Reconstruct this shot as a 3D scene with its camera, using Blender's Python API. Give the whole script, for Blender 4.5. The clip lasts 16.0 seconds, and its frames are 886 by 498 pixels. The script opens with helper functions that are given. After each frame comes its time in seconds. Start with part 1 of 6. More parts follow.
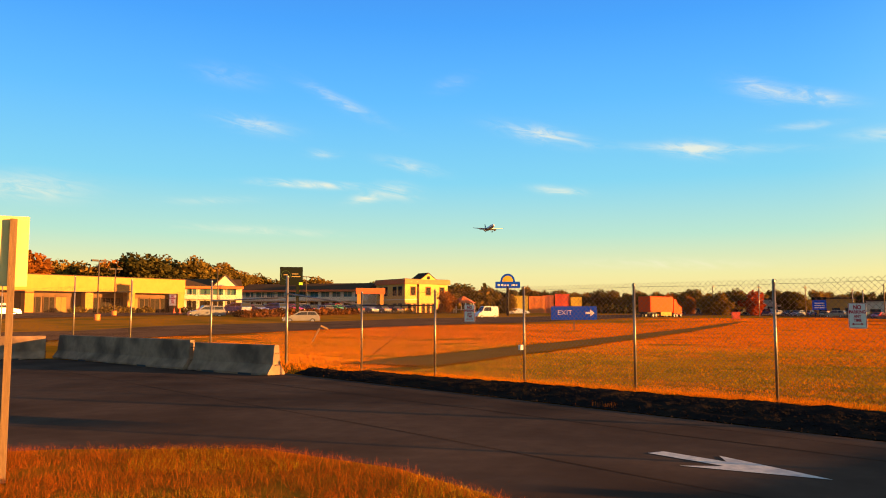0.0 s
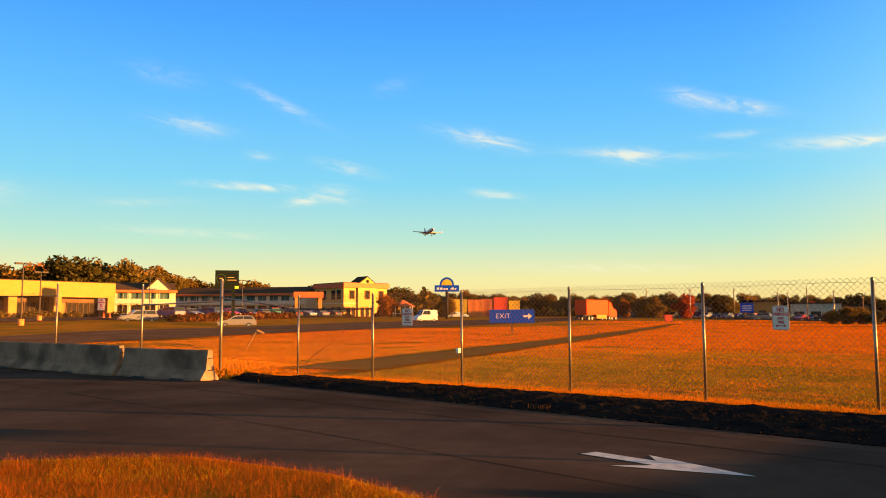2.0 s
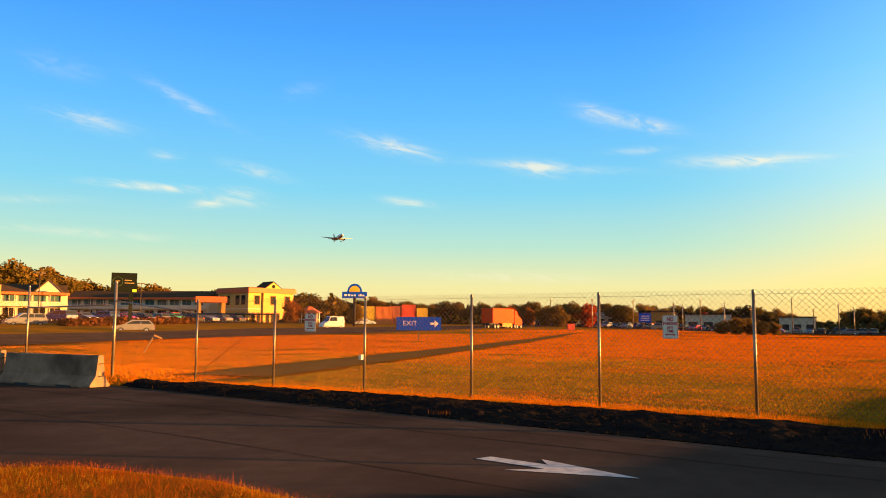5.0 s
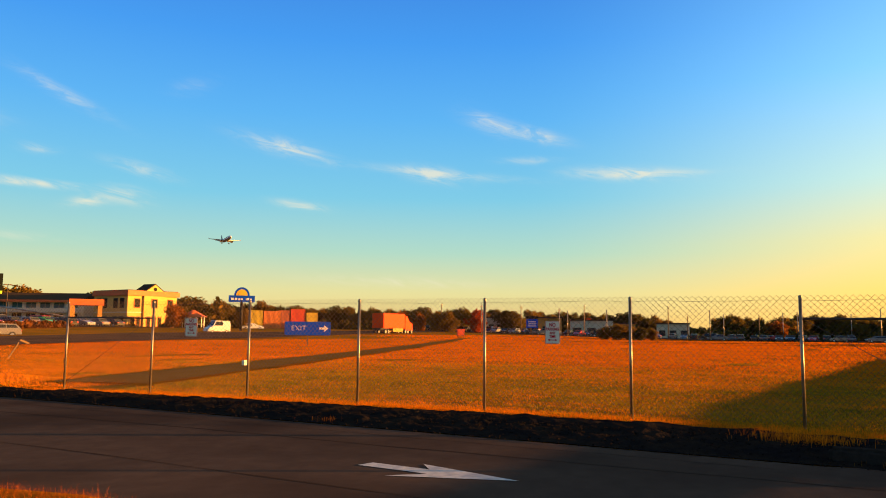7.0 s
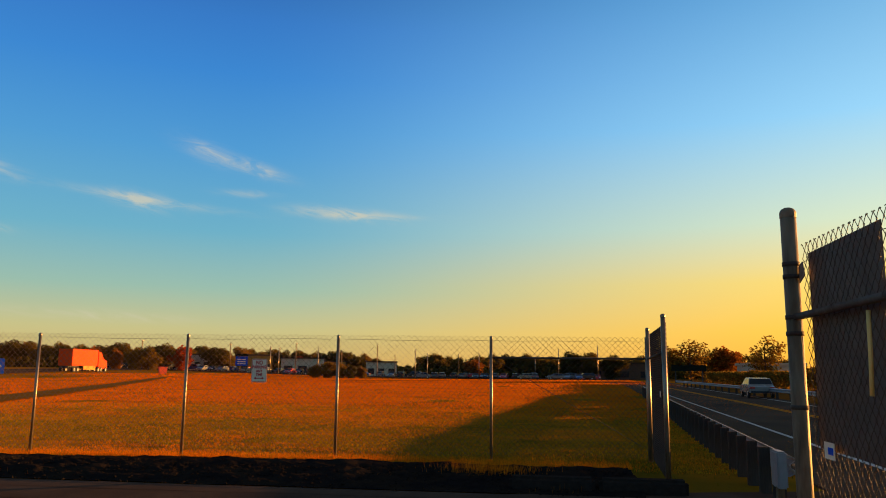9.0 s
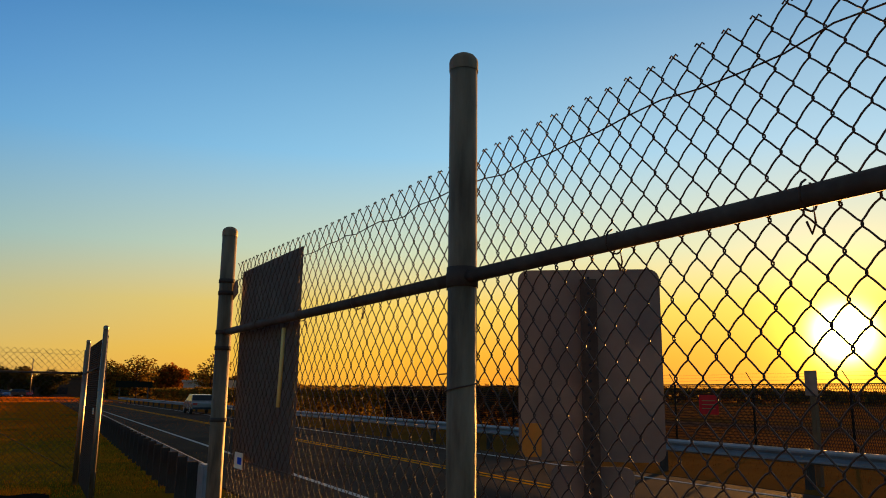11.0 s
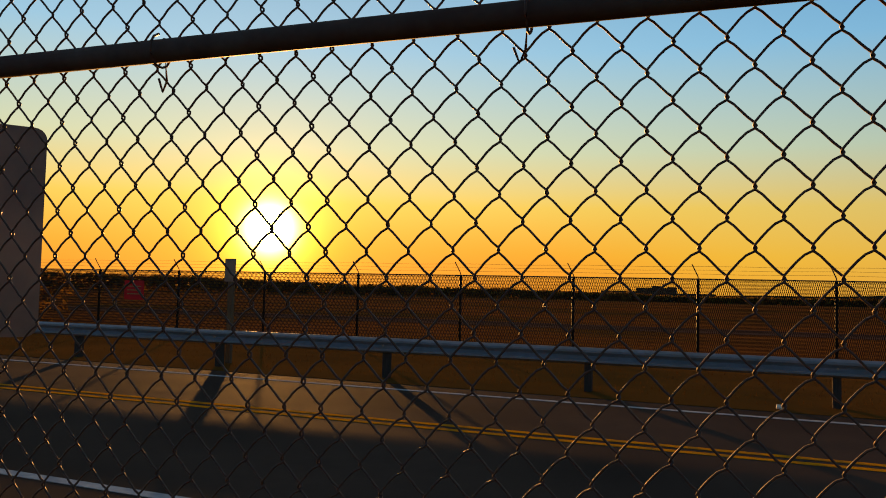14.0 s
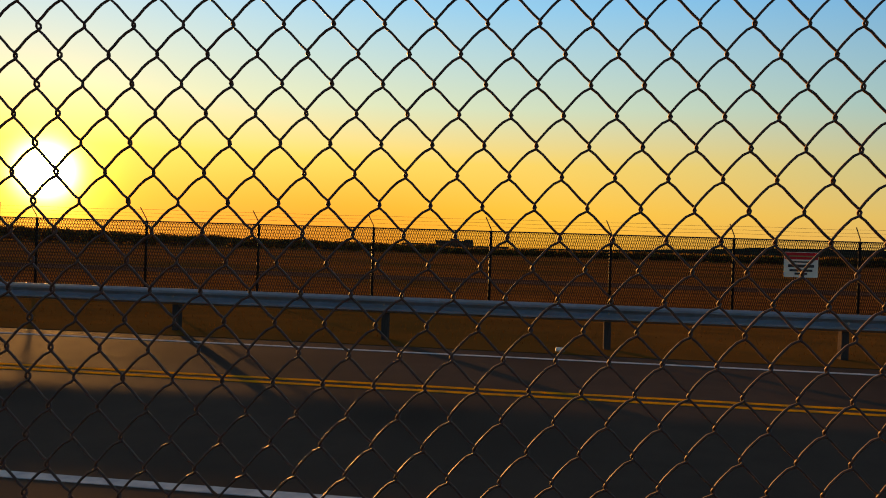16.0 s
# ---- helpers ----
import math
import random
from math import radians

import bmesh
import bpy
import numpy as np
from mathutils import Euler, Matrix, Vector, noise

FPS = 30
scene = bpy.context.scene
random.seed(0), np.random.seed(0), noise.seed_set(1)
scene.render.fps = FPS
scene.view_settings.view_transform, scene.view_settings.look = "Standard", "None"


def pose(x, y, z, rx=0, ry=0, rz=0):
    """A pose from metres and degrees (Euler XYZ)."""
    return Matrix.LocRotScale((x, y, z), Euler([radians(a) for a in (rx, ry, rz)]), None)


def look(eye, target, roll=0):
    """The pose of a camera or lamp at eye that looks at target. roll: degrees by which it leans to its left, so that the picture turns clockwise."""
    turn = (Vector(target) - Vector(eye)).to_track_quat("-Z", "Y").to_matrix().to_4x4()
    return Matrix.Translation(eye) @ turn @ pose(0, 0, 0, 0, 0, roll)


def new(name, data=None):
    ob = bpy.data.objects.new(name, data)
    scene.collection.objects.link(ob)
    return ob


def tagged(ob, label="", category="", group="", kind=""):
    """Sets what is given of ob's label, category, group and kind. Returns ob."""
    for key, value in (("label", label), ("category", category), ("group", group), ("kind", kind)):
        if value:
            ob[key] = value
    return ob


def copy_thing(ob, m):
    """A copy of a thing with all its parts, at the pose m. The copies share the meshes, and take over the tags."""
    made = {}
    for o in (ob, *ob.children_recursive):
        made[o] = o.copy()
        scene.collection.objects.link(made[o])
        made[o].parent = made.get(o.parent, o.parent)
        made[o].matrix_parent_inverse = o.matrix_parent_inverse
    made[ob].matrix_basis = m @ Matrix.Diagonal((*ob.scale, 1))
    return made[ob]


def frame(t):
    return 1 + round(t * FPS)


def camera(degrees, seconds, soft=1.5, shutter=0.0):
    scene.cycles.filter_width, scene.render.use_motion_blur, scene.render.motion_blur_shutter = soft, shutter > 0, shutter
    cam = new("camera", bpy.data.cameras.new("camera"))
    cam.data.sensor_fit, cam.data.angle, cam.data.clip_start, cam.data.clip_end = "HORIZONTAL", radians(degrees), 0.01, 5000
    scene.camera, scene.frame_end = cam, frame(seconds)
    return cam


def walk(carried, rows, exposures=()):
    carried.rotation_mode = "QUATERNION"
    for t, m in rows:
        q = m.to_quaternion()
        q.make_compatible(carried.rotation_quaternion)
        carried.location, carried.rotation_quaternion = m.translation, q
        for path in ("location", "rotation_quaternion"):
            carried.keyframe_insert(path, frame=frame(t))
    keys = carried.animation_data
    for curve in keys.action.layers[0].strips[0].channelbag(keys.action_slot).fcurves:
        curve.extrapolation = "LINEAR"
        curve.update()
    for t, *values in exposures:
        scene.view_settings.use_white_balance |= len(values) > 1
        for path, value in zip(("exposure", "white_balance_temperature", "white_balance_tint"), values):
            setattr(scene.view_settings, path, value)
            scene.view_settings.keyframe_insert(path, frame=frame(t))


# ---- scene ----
# the walk: seconds, x, y, z, heading, tilt, roll
cam = camera(59.93, 16.0, soft=1.0)
PATH = [
    (0, 0.001, 0.000, 1.657, -41.18, 4.85, -0.01),
    (0.5, -0.004, 0.012, 1.658, -41.95, 4.91, 0.05),
    (1, 0.006, -0.009, 1.657, -43.30, 4.96, -0.01),
    (1.5, 0.032, -0.030, 1.657, -44.57, 5.10, 0.03),
    (2, 0.037, -0.021, 1.654, -45.68, 5.11, 0.20),
    (2.5, 0.043, -0.039, 1.650, -46.70, 5.17, 0.13),
    (3, 0.049, -0.054, 1.649, -48.03, 5.00, -0.02),
    (3.5, 0.065, -0.106, 1.653, -49.11, 4.99, -0.13),
    (4, 0.060, -0.125, 1.646, -50.08, 5.19, -0.22),
    (6.5, 0.127, -0.152, 1.635, -58.15, 6.03, -0.51),
    (7, 0.137, -0.185, 1.638, -60.57, 6.10, -0.53),
    (7.5, 0.113, -0.200, 1.642, -62.95, 6.62, -0.42),
    (8, 0.115, -0.209, 1.641, -67.27, 7.36, -0.27),
    (8.2, 0.124, -0.215, 1.640, -70.00, 7.64, -0.33),
    (10.3, 0.229, -0.310, 1.628, -103.55, 11.42, -0.39),
    (10.5, 0.227, -0.323, 1.621, -107.69, 11.59, -0.38),
    (11, 0.224, -0.353, 1.622, -120.76, 10.71, -0.66),
    (11.5, 0.218, -0.373, 1.616, -129.24, 8.84, -0.61),
    (12, 0.205, -0.406, 1.610, -137.89, 7.32, -0.76),
    (12.5, 0.190, -0.423, 1.601, -144.33, 6.20, -1.00),
    (13, 0.172, -0.439, 1.594, -149.39, 5.28, -0.92),
    (13.5, 0.157, -0.459, 1.589, -156.13, 4.31, -1.20),
    (14, 0.146, -0.473, 1.579, -161.05, 3.16, -1.32),
    (14.5, 0.142, -0.491, 1.572, -165.71, 1.98, -1.38),
    (15, 0.136, -0.507, 1.565, -169.40, 1.08, -1.75),
    (15.5, 0.119, -0.516, 1.559, -172.86, 0.31, -1.82),
    (16, 0.103, -0.522, 1.552, -175.71, -0.06, -1.80),
]
walk(cam, [(t, pose(x, y, z, 90 + p, r, w)) for t, x, y, z, w, p, r in PATH],
     exposures=[(0, 2.36), (4, 2.4), (7, 2.2), (8.2, 2.0), (10.3, 1.42), (11.5, 1.46), (12.5, 1.35), (14, 1.3), (15, 1.38), (16, 1.55)])

# ---- world, sun ----
SUN_AZ, SUN_EL = radians(-58.2), radians(4.3)
SUN_DIR = Vector((math.cos(SUN_EL) * math.cos(SUN_AZ), math.cos(SUN_EL) * math.sin(SUN_AZ), math.sin(SUN_EL)))


def build_world():
    w = bpy.data.worlds.new("world")
    scene.world = w
    w.use_nodes = True
    nt = w.node_tree
    nt.nodes.clear()
    N, L = nt.nodes.new, nt.links.new

    def math_node(op, a, b=None, clamp=False):
        n = N("ShaderNodeMath"); n.operation = op; n.use_clamp = clamp
        for i, v in enumerate((a, b)):
            if v is None:
                continue
            if isinstance(v, (int, float)):
                n.inputs[i].default_value = v
            else:
                L(v, n.inputs[i])
        return n.outputs[0]

    def blend(f, a, b):
        n = N("ShaderNodeMix"); n.data_type = "RGBA"
        for k, v in (("Factor", f), ("A", a), ("B", b)):
            if isinstance(v, (int, float)):
                n.inputs[k].default_value = v
            elif isinstance(v, tuple):
                n.inputs[k].default_value = v
            else:
                L(v, n.inputs[k])
        return n.outputs["Result"]

    def ramp(x, stops, gain):
        n = N("ShaderNodeValToRGB")
        e = n.color_ramp.elements
        while len(e) < len(stops):
            e.new(0.5)
        for el, (p, c) in zip(e, stops):
            el.position, el.color = p, (*[v * gain for v in c], 1)
        L(x, n.inputs[0])
        return n.outputs[0]

    out, bg = N("ShaderNodeOutputWorld"), N("ShaderNodeBackground")
    sky = N("ShaderNodeTexSky")
    sky.sky_type, sky.sun_disc = "NISHITA", False
    sky.sun_elevation, sky.sun_rotation = SUN_EL, math.pi / 2 - SUN_AZ
    sky.air_density, sky.dust_density, sky.ozone_density = 1.0, 1.0, 1.0
    co = N("ShaderNodeTexCoord")
    nrm = N("ShaderNodeVectorMath"); nrm.operation = "NORMALIZE"
    L(co.outputs["Generated"], nrm.inputs[0])
    sep = N("ShaderNodeSeparateXYZ")
    L(nrm.outputs[0], sep.inputs[0])
    up = math_node("MAXIMUM", sep.outputs[2], 0.0)
    # evening colours by height, away from the sun and towards it
    away = ramp(up, ((0.0, (1.0, 0.66, 0.21)), (0.05, (0.84, 0.78, 0.36)), (0.10, (0.47, 0.74, 0.60)), (0.17, (0.22, 0.63, 0.84)), (0.27, (0.115, 0.48, 0.95)), (0.36, (0.062, 0.35, 0.93)), (0.42, (0.052, 0.28, 0.83)), (0.52, (0.034, 0.15, 0.46)), (0.65, (0.11, 0.18, 0.30)), (1.0, (0.19, 0.20, 0.22))), 1.0)
    towards = ramp(up, ((0.0, (0.98, 0.40, 0.02)), (0.05, (0.98, 0.52, 0.025)), (0.11, (0.93, 0.62, 0.095)), (0.18, (0.62, 0.70, 0.48)), (0.30, (0.27, 0.58, 0.82)), (0.46, (0.10, 0.33, 0.60)), (0.65, (0.17, 0.20, 0.24)), (1.0, (0.15, 0.155, 0.165))), 1.75)
    flat = N("ShaderNodeCombineXYZ")
    L(sep.outputs[0], flat.inputs[0]); L(sep.outputs[1], flat.inputs[1])
    fn = N("ShaderNodeVectorMath"); fn.operation = "NORMALIZE"
    L(flat.outputs[0], fn.inputs[0])
    az = N("ShaderNodeVectorMath"); az.operation = "DOT_PRODUCT"
    az.inputs[1].default_value = (math.cos(SUN_AZ), math.sin(SUN_AZ), 0)
    L(fn.outputs[0], az.inputs[0])
    f = N("ShaderNodeMapRange"); f.interpolation_type = "SMOOTHSTEP"
    f.inputs[1].default_value, f.inputs[2].default_value = 0.12, 0.98
    L(az.outputs["Value"], f.inputs[0])
    air = blend(f.outputs[0], away, towards)
    # deep orange low under the sun
    g1 = N("ShaderNodeMapRange"); g1.interpolation_type = "SMOOTHSTEP"
    g1.inputs[1].default_value, g1.inputs[2].default_value = 0.80, 1.0
    L(az.outputs["Value"], g1.inputs[0])
    g2 = N("ShaderNodeMapRange"); g2.interpolation_type = "SMOOTHSTEP"
    g2.inputs[1].default_value, g2.inputs[2].default_value = 0.13, 0.0
    L(sep.outputs[2], g2.inputs[0])
    air = blend(math_node("MULTIPLY", math_node("MULTIPLY", g1.outputs[0], g2.outputs[0]), 0.85), air, (1.6, 0.38, 0.004, 1))
    gain = N("ShaderNodeVectorMath"); gain.operation = "SCALE"; gain.inputs["Scale"].default_value = SKY_GAIN
    L(air, gain.inputs[0])
    air = blend(0.015, gain.outputs[0], sky.outputs[0])
    # thin evening clouds: bearing, height, half length, half depth in degrees, slope, density
    turn = math_node("MULTIPLY", math_node("ARCTAN2", sep.outputs[1], sep.outputs[0]), 180 / math.pi)
    rise = math_node("MULTIPLY", math_node("ARCSINE", sep.outputs[2]), 180 / math.pi)
    comb = N("ShaderNodeCombineXYZ")
    L(math_node("MULTIPLY", turn, 0.42), comb.inputs[0])
    L(math_node("SUBTRACT", math_node("MULTIPLY", rise, 1.7), math_node("MULTIPLY", turn, 0.28)), comb.inputs[1])
    n1 = N("ShaderNodeTexNoise"); n1.inputs["Scale"].default_value = 0.9; n1.inputs["Detail"].default_value = 7; n1.inputs["Roughness"].default_value = 0.62
    n1.inputs["Distortion"].default_value = 0.9
    L(comb.outputs[0], n1.inputs["Vector"])
    wisp = N("ShaderNodeMapRange"); wisp.interpolation_type = "SMOOTHSTEP"
    wisp.inputs[1].default_value, wisp.inputs[2].default_value = 0.34, 0.68
    L(n1.outputs[0], wisp.inputs[0])
    total = None
    for a0, e0, la, le, slope, dense_ in CLOUDS_HIGH + CLOUDS_MIDDLE + CLOUDS_LOW:
        du = math_node("SUBTRACT", turn, a0)
        dv = math_node("SUBTRACT", math_node("SUBTRACT", rise, e0), math_node("MULTIPLY", du, slope))
        u2 = math_node("POWER", math_node("ABSOLUTE", math_node("DIVIDE", du, la)), 2.0)
        v2 = math_node("POWER", math_node("ABSOLUTE", math_node("DIVIDE", dv, le)), 2.0)
        g = math_node("MULTIPLY", math_node("EXPONENT", math_node("MULTIPLY", math_node("ADD", u2, v2), -1.0)), dense_)
        total = g if total is None else math_node("ADD", total, g)
    amount = math_node("MINIMUM", math_node("MULTIPLY", total, math_node("ADD", math_node("MULTIPLY", wisp.outputs[0], 0.62), 0.10)), 0.7)
    air = blend(amount, air, (0.98 * SKY_GAIN, 0.90 * SKY_GAIN, 0.66 * SKY_GAIN, 1))
    # the sun's disc and its glare
    dot = N("ShaderNodeVectorMath"); dot.operation = "DOT_PRODUCT"; dot.inputs[1].default_value = SUN_DIR
    L(nrm.outputs[0], dot.inputs[0])
    face = math_node("MAXIMUM", dot.outputs["Value"], 0.0)
    for power, colour in ((3800, (60, 44, 9)), (750, (4.2, 2.2, 0.2)), (200, (0.9, 0.30, 0.0)), (24, (0.16, 0.05, 0.0)), (9, (0.30, 0.21, 0.05))):
        sc = N("ShaderNodeVectorMath"); sc.operation = "SCALE"; sc.inputs[0].default_value = [c * SKY_GAIN for c in colour]
        L(math_node("POWER", face, power), sc.inputs["Scale"])
        ad = N("ShaderNodeVectorMath"); ad.operation = "ADD"
        L(air, ad.inputs[0]); L(sc.outputs[0], ad.inputs[1])
        air = ad.outputs[0]
    L(air, bg.inputs["Color"])
    bg.inputs["Strength"].default_value = 0.11
    L(bg.outputs[0], out.inputs[0])


SKY_GAIN = 1.9
CLOUDS_HIGH = [(62.6, 13.6, 2.2, 0.5, 0.12, 0.6), (56.7, 15.6, 2.6, 0.4, 0.42, 0.5), (64.7, 16.9, 2.0, 0.6, 0.1, 0.22), (41.3, 13.2, 2.7, 0.5, 0.2, 0.95),
               (26.0, 15.4, 1.7, 0.6, 0.3, 0.6), (22.6, 14.5, 1.9, 0.42, 0.25, 1.0), (48.0, 17.0, 1.3, 0.5, -0.2, 0.2), (23.0, 12.65, 1.7, 0.25, 0.0, 0.45)]
CLOUDS_MIDDLE = [(77.4, 8.3, 3.0, 0.75, 0.0, 0.8), (57.8, 11.8, 0.9, 0.3, 0.0, 0.55), (51.3, 11.0, 1.9, 0.4, 0.2, 0.55), (30.4, 11.6, 2.0, 0.5, 0.12, 0.9),
                 (30.0, 11.7, 6.0, 0.28, 0.08, 0.35), (15.8, 11.5, 3.4, 0.4, 0.05, 1.1), (12.0, 11.4, 3.0, 0.2, 0.0, 0.25)]
CLOUDS_LOW = [(58.7, 9.5, 3.4, 0.24, 0.02, 1.1), (54.5, 8.6, 1.1, 0.35, -0.2, 1.0), (52.2, 9.1, 1.3, 0.6, 0.1, 0.65), (65.7, 8.1, 2.6, 0.25, -0.05, 0.35),
              (40.3, 9.1, 1.6, 0.28, 0.12, 0.8), (62.0, 6.05, 5.0, 0.28, 0.03, 0.5), (32.5, 3.6, 5.5, 0.35, 0.02, 0.55)]
build_world()
sun = new("sun", bpy.data.lights.new("sun", "SUN"))
sun.data.energy, sun.data.angle, sun.data.color = 5.0, radians(0.6), (1.0, 0.435, 0.095)
sun.matrix_world = look((0, 0, 50), Vector((0, 0, 50)) - SUN_DIR)


# ---- materials ----
def mat(name, c1, c2=None, scale=8.0, rough=0.7, metal=0.0, bump=0.0, bump_scale=60.0, island=0.0, c3=None, scale3=1.2, stretch=None, detail=6, spec=0.5):
    m = bpy.data.materials.new(name)
    m.use_nodes = True
    nt = m.node_tree
    N, L = nt.nodes.new, nt.links.new
    b = nt.nodes["Principled BSDF"]
    b.inputs["Roughness"].default_value, b.inputs["Metallic"].default_value = rough, metal
    b.inputs["Specular IOR Level"].default_value = spec
    c2 = c2 or tuple(c * 0.75 for c in c1)
    co = N("ShaderNodeTexCoord")
    vec = co.outputs["Object"]
    if stretch:
        mp = N("ShaderNodeMapping"); mp.inputs["Scale"].default_value = stretch
        L(vec, mp.inputs[0]); vec = mp.outputs[0]
    n = N("ShaderNodeTexNoise"); n.inputs["Scale"].default_value = scale; n.inputs["Detail"].default_value = detail
    n.inputs["Roughness"].default_value = 0.62
    L(vec, n.inputs["Vector"])
    mr = N("ShaderNodeMapRange"); mr.inputs[1].default_value, mr.inputs[2].default_value = 0.3, 0.7
    L(n.outputs[0], mr.inputs[0])
    mix = N("ShaderNodeMix"); mix.data_type = "RGBA"
    mix.inputs["A"].default_value, mix.inputs["B"].default_value = (*c1, 1), (*c2, 1)
    L(mr.outputs[0], mix.inputs["Factor"])
    col = mix.outputs["Result"]
    if c3:
        n3 = N("ShaderNodeTexNoise"); n3.inputs["Scale"].default_value = scale3; n3.inputs["Detail"].default_value = 5
        L(vec, n3.inputs["Vector"])
        r3 = N("ShaderNodeMapRange"); r3.inputs[1].default_value, r3.inputs[2].default_value = 0.42, 0.66
        L(n3.outputs[0], r3.inputs[0])
        m3 = N("ShaderNodeMix"); m3.data_type = "RGBA"; m3.inputs["B"].default_value = (*c3, 1)
        L(r3.outputs[0], m3.inputs["Factor"]); L(col, m3.inputs["A"])
        col = m3.outputs["Result"]
    if island:
        g = N("ShaderNodeNewGeometry")
        hs = N("ShaderNodeHueSaturation")
        r = N("ShaderNodeMapRange"); r.inputs[3].default_value, r.inputs[4].default_value = 1 - island, 1 + island
        L(g.outputs["Random Per Island"], r.inputs[0]); L(r.outputs[0], hs.inputs["Value"]); L(col, hs.inputs["Color"])
        col = hs.outputs[0]
    L(col, b.inputs["Base Color"])
    rr = N("ShaderNodeMapRange"); rr.inputs[3].default_value, rr.inputs[4].default_value = max(0.02, rough - 0.1), min(1, rough + 0.12)
    L(n.outputs[0], rr.inputs[0]); L(rr.outputs[0], b.inputs["Roughness"])
    if bump:
        nb = N("ShaderNodeTexNoise"); nb.inputs["Scale"].default_value = bump_scale; nb.inputs["Detail"].default_value = 4
        L(vec, nb.inputs["Vector"])
        bp = N("ShaderNodeBump"); bp.inputs["Strength"].default_value = bump; bp.inputs["Distance"].default_value = 0.02
        L(nb.outputs[0], bp.inputs["Height"]); L(bp.outputs[0], b.inputs["Normal"])
    return m


def glass(name, colour, rough=0.06):
    m = bpy.data.materials.new(name); m.use_nodes = True
    b = m.node_tree.nodes["Principled BSDF"]
    b.inputs["Base Color"].default_value = (*colour, 1)
    b.inputs["Roughness"].default_value = rough
    b.inputs["Specular IOR Level"].default_value = 0.1
    return m


def leafy(name, c1, c2, through_light=0.35, island=0.35):
    """Leaves and blades: light passes through them."""
    m = mat(name, c1, c2, scale=0.35, rough=0.9, island=island, spec=0.0)
    nt = m.node_tree
    b = nt.nodes["Principled BSDF"]
    tr = nt.nodes.new("ShaderNodeBsdfTranslucent")
    mx = nt.nodes.new("ShaderNodeMixShader"); mx.inputs[0].default_value = through_light
    src = b.inputs["Base Color"].links[0].from_socket
    nt.links.new(src, tr.inputs[0])
    nt.links.new(b.outputs[0], mx.inputs[1]); nt.links.new(tr.outputs[0], mx.inputs[2])
    nt.links.new(mx.outputs[0], nt.nodes["Material Output"].inputs[0])
    return m


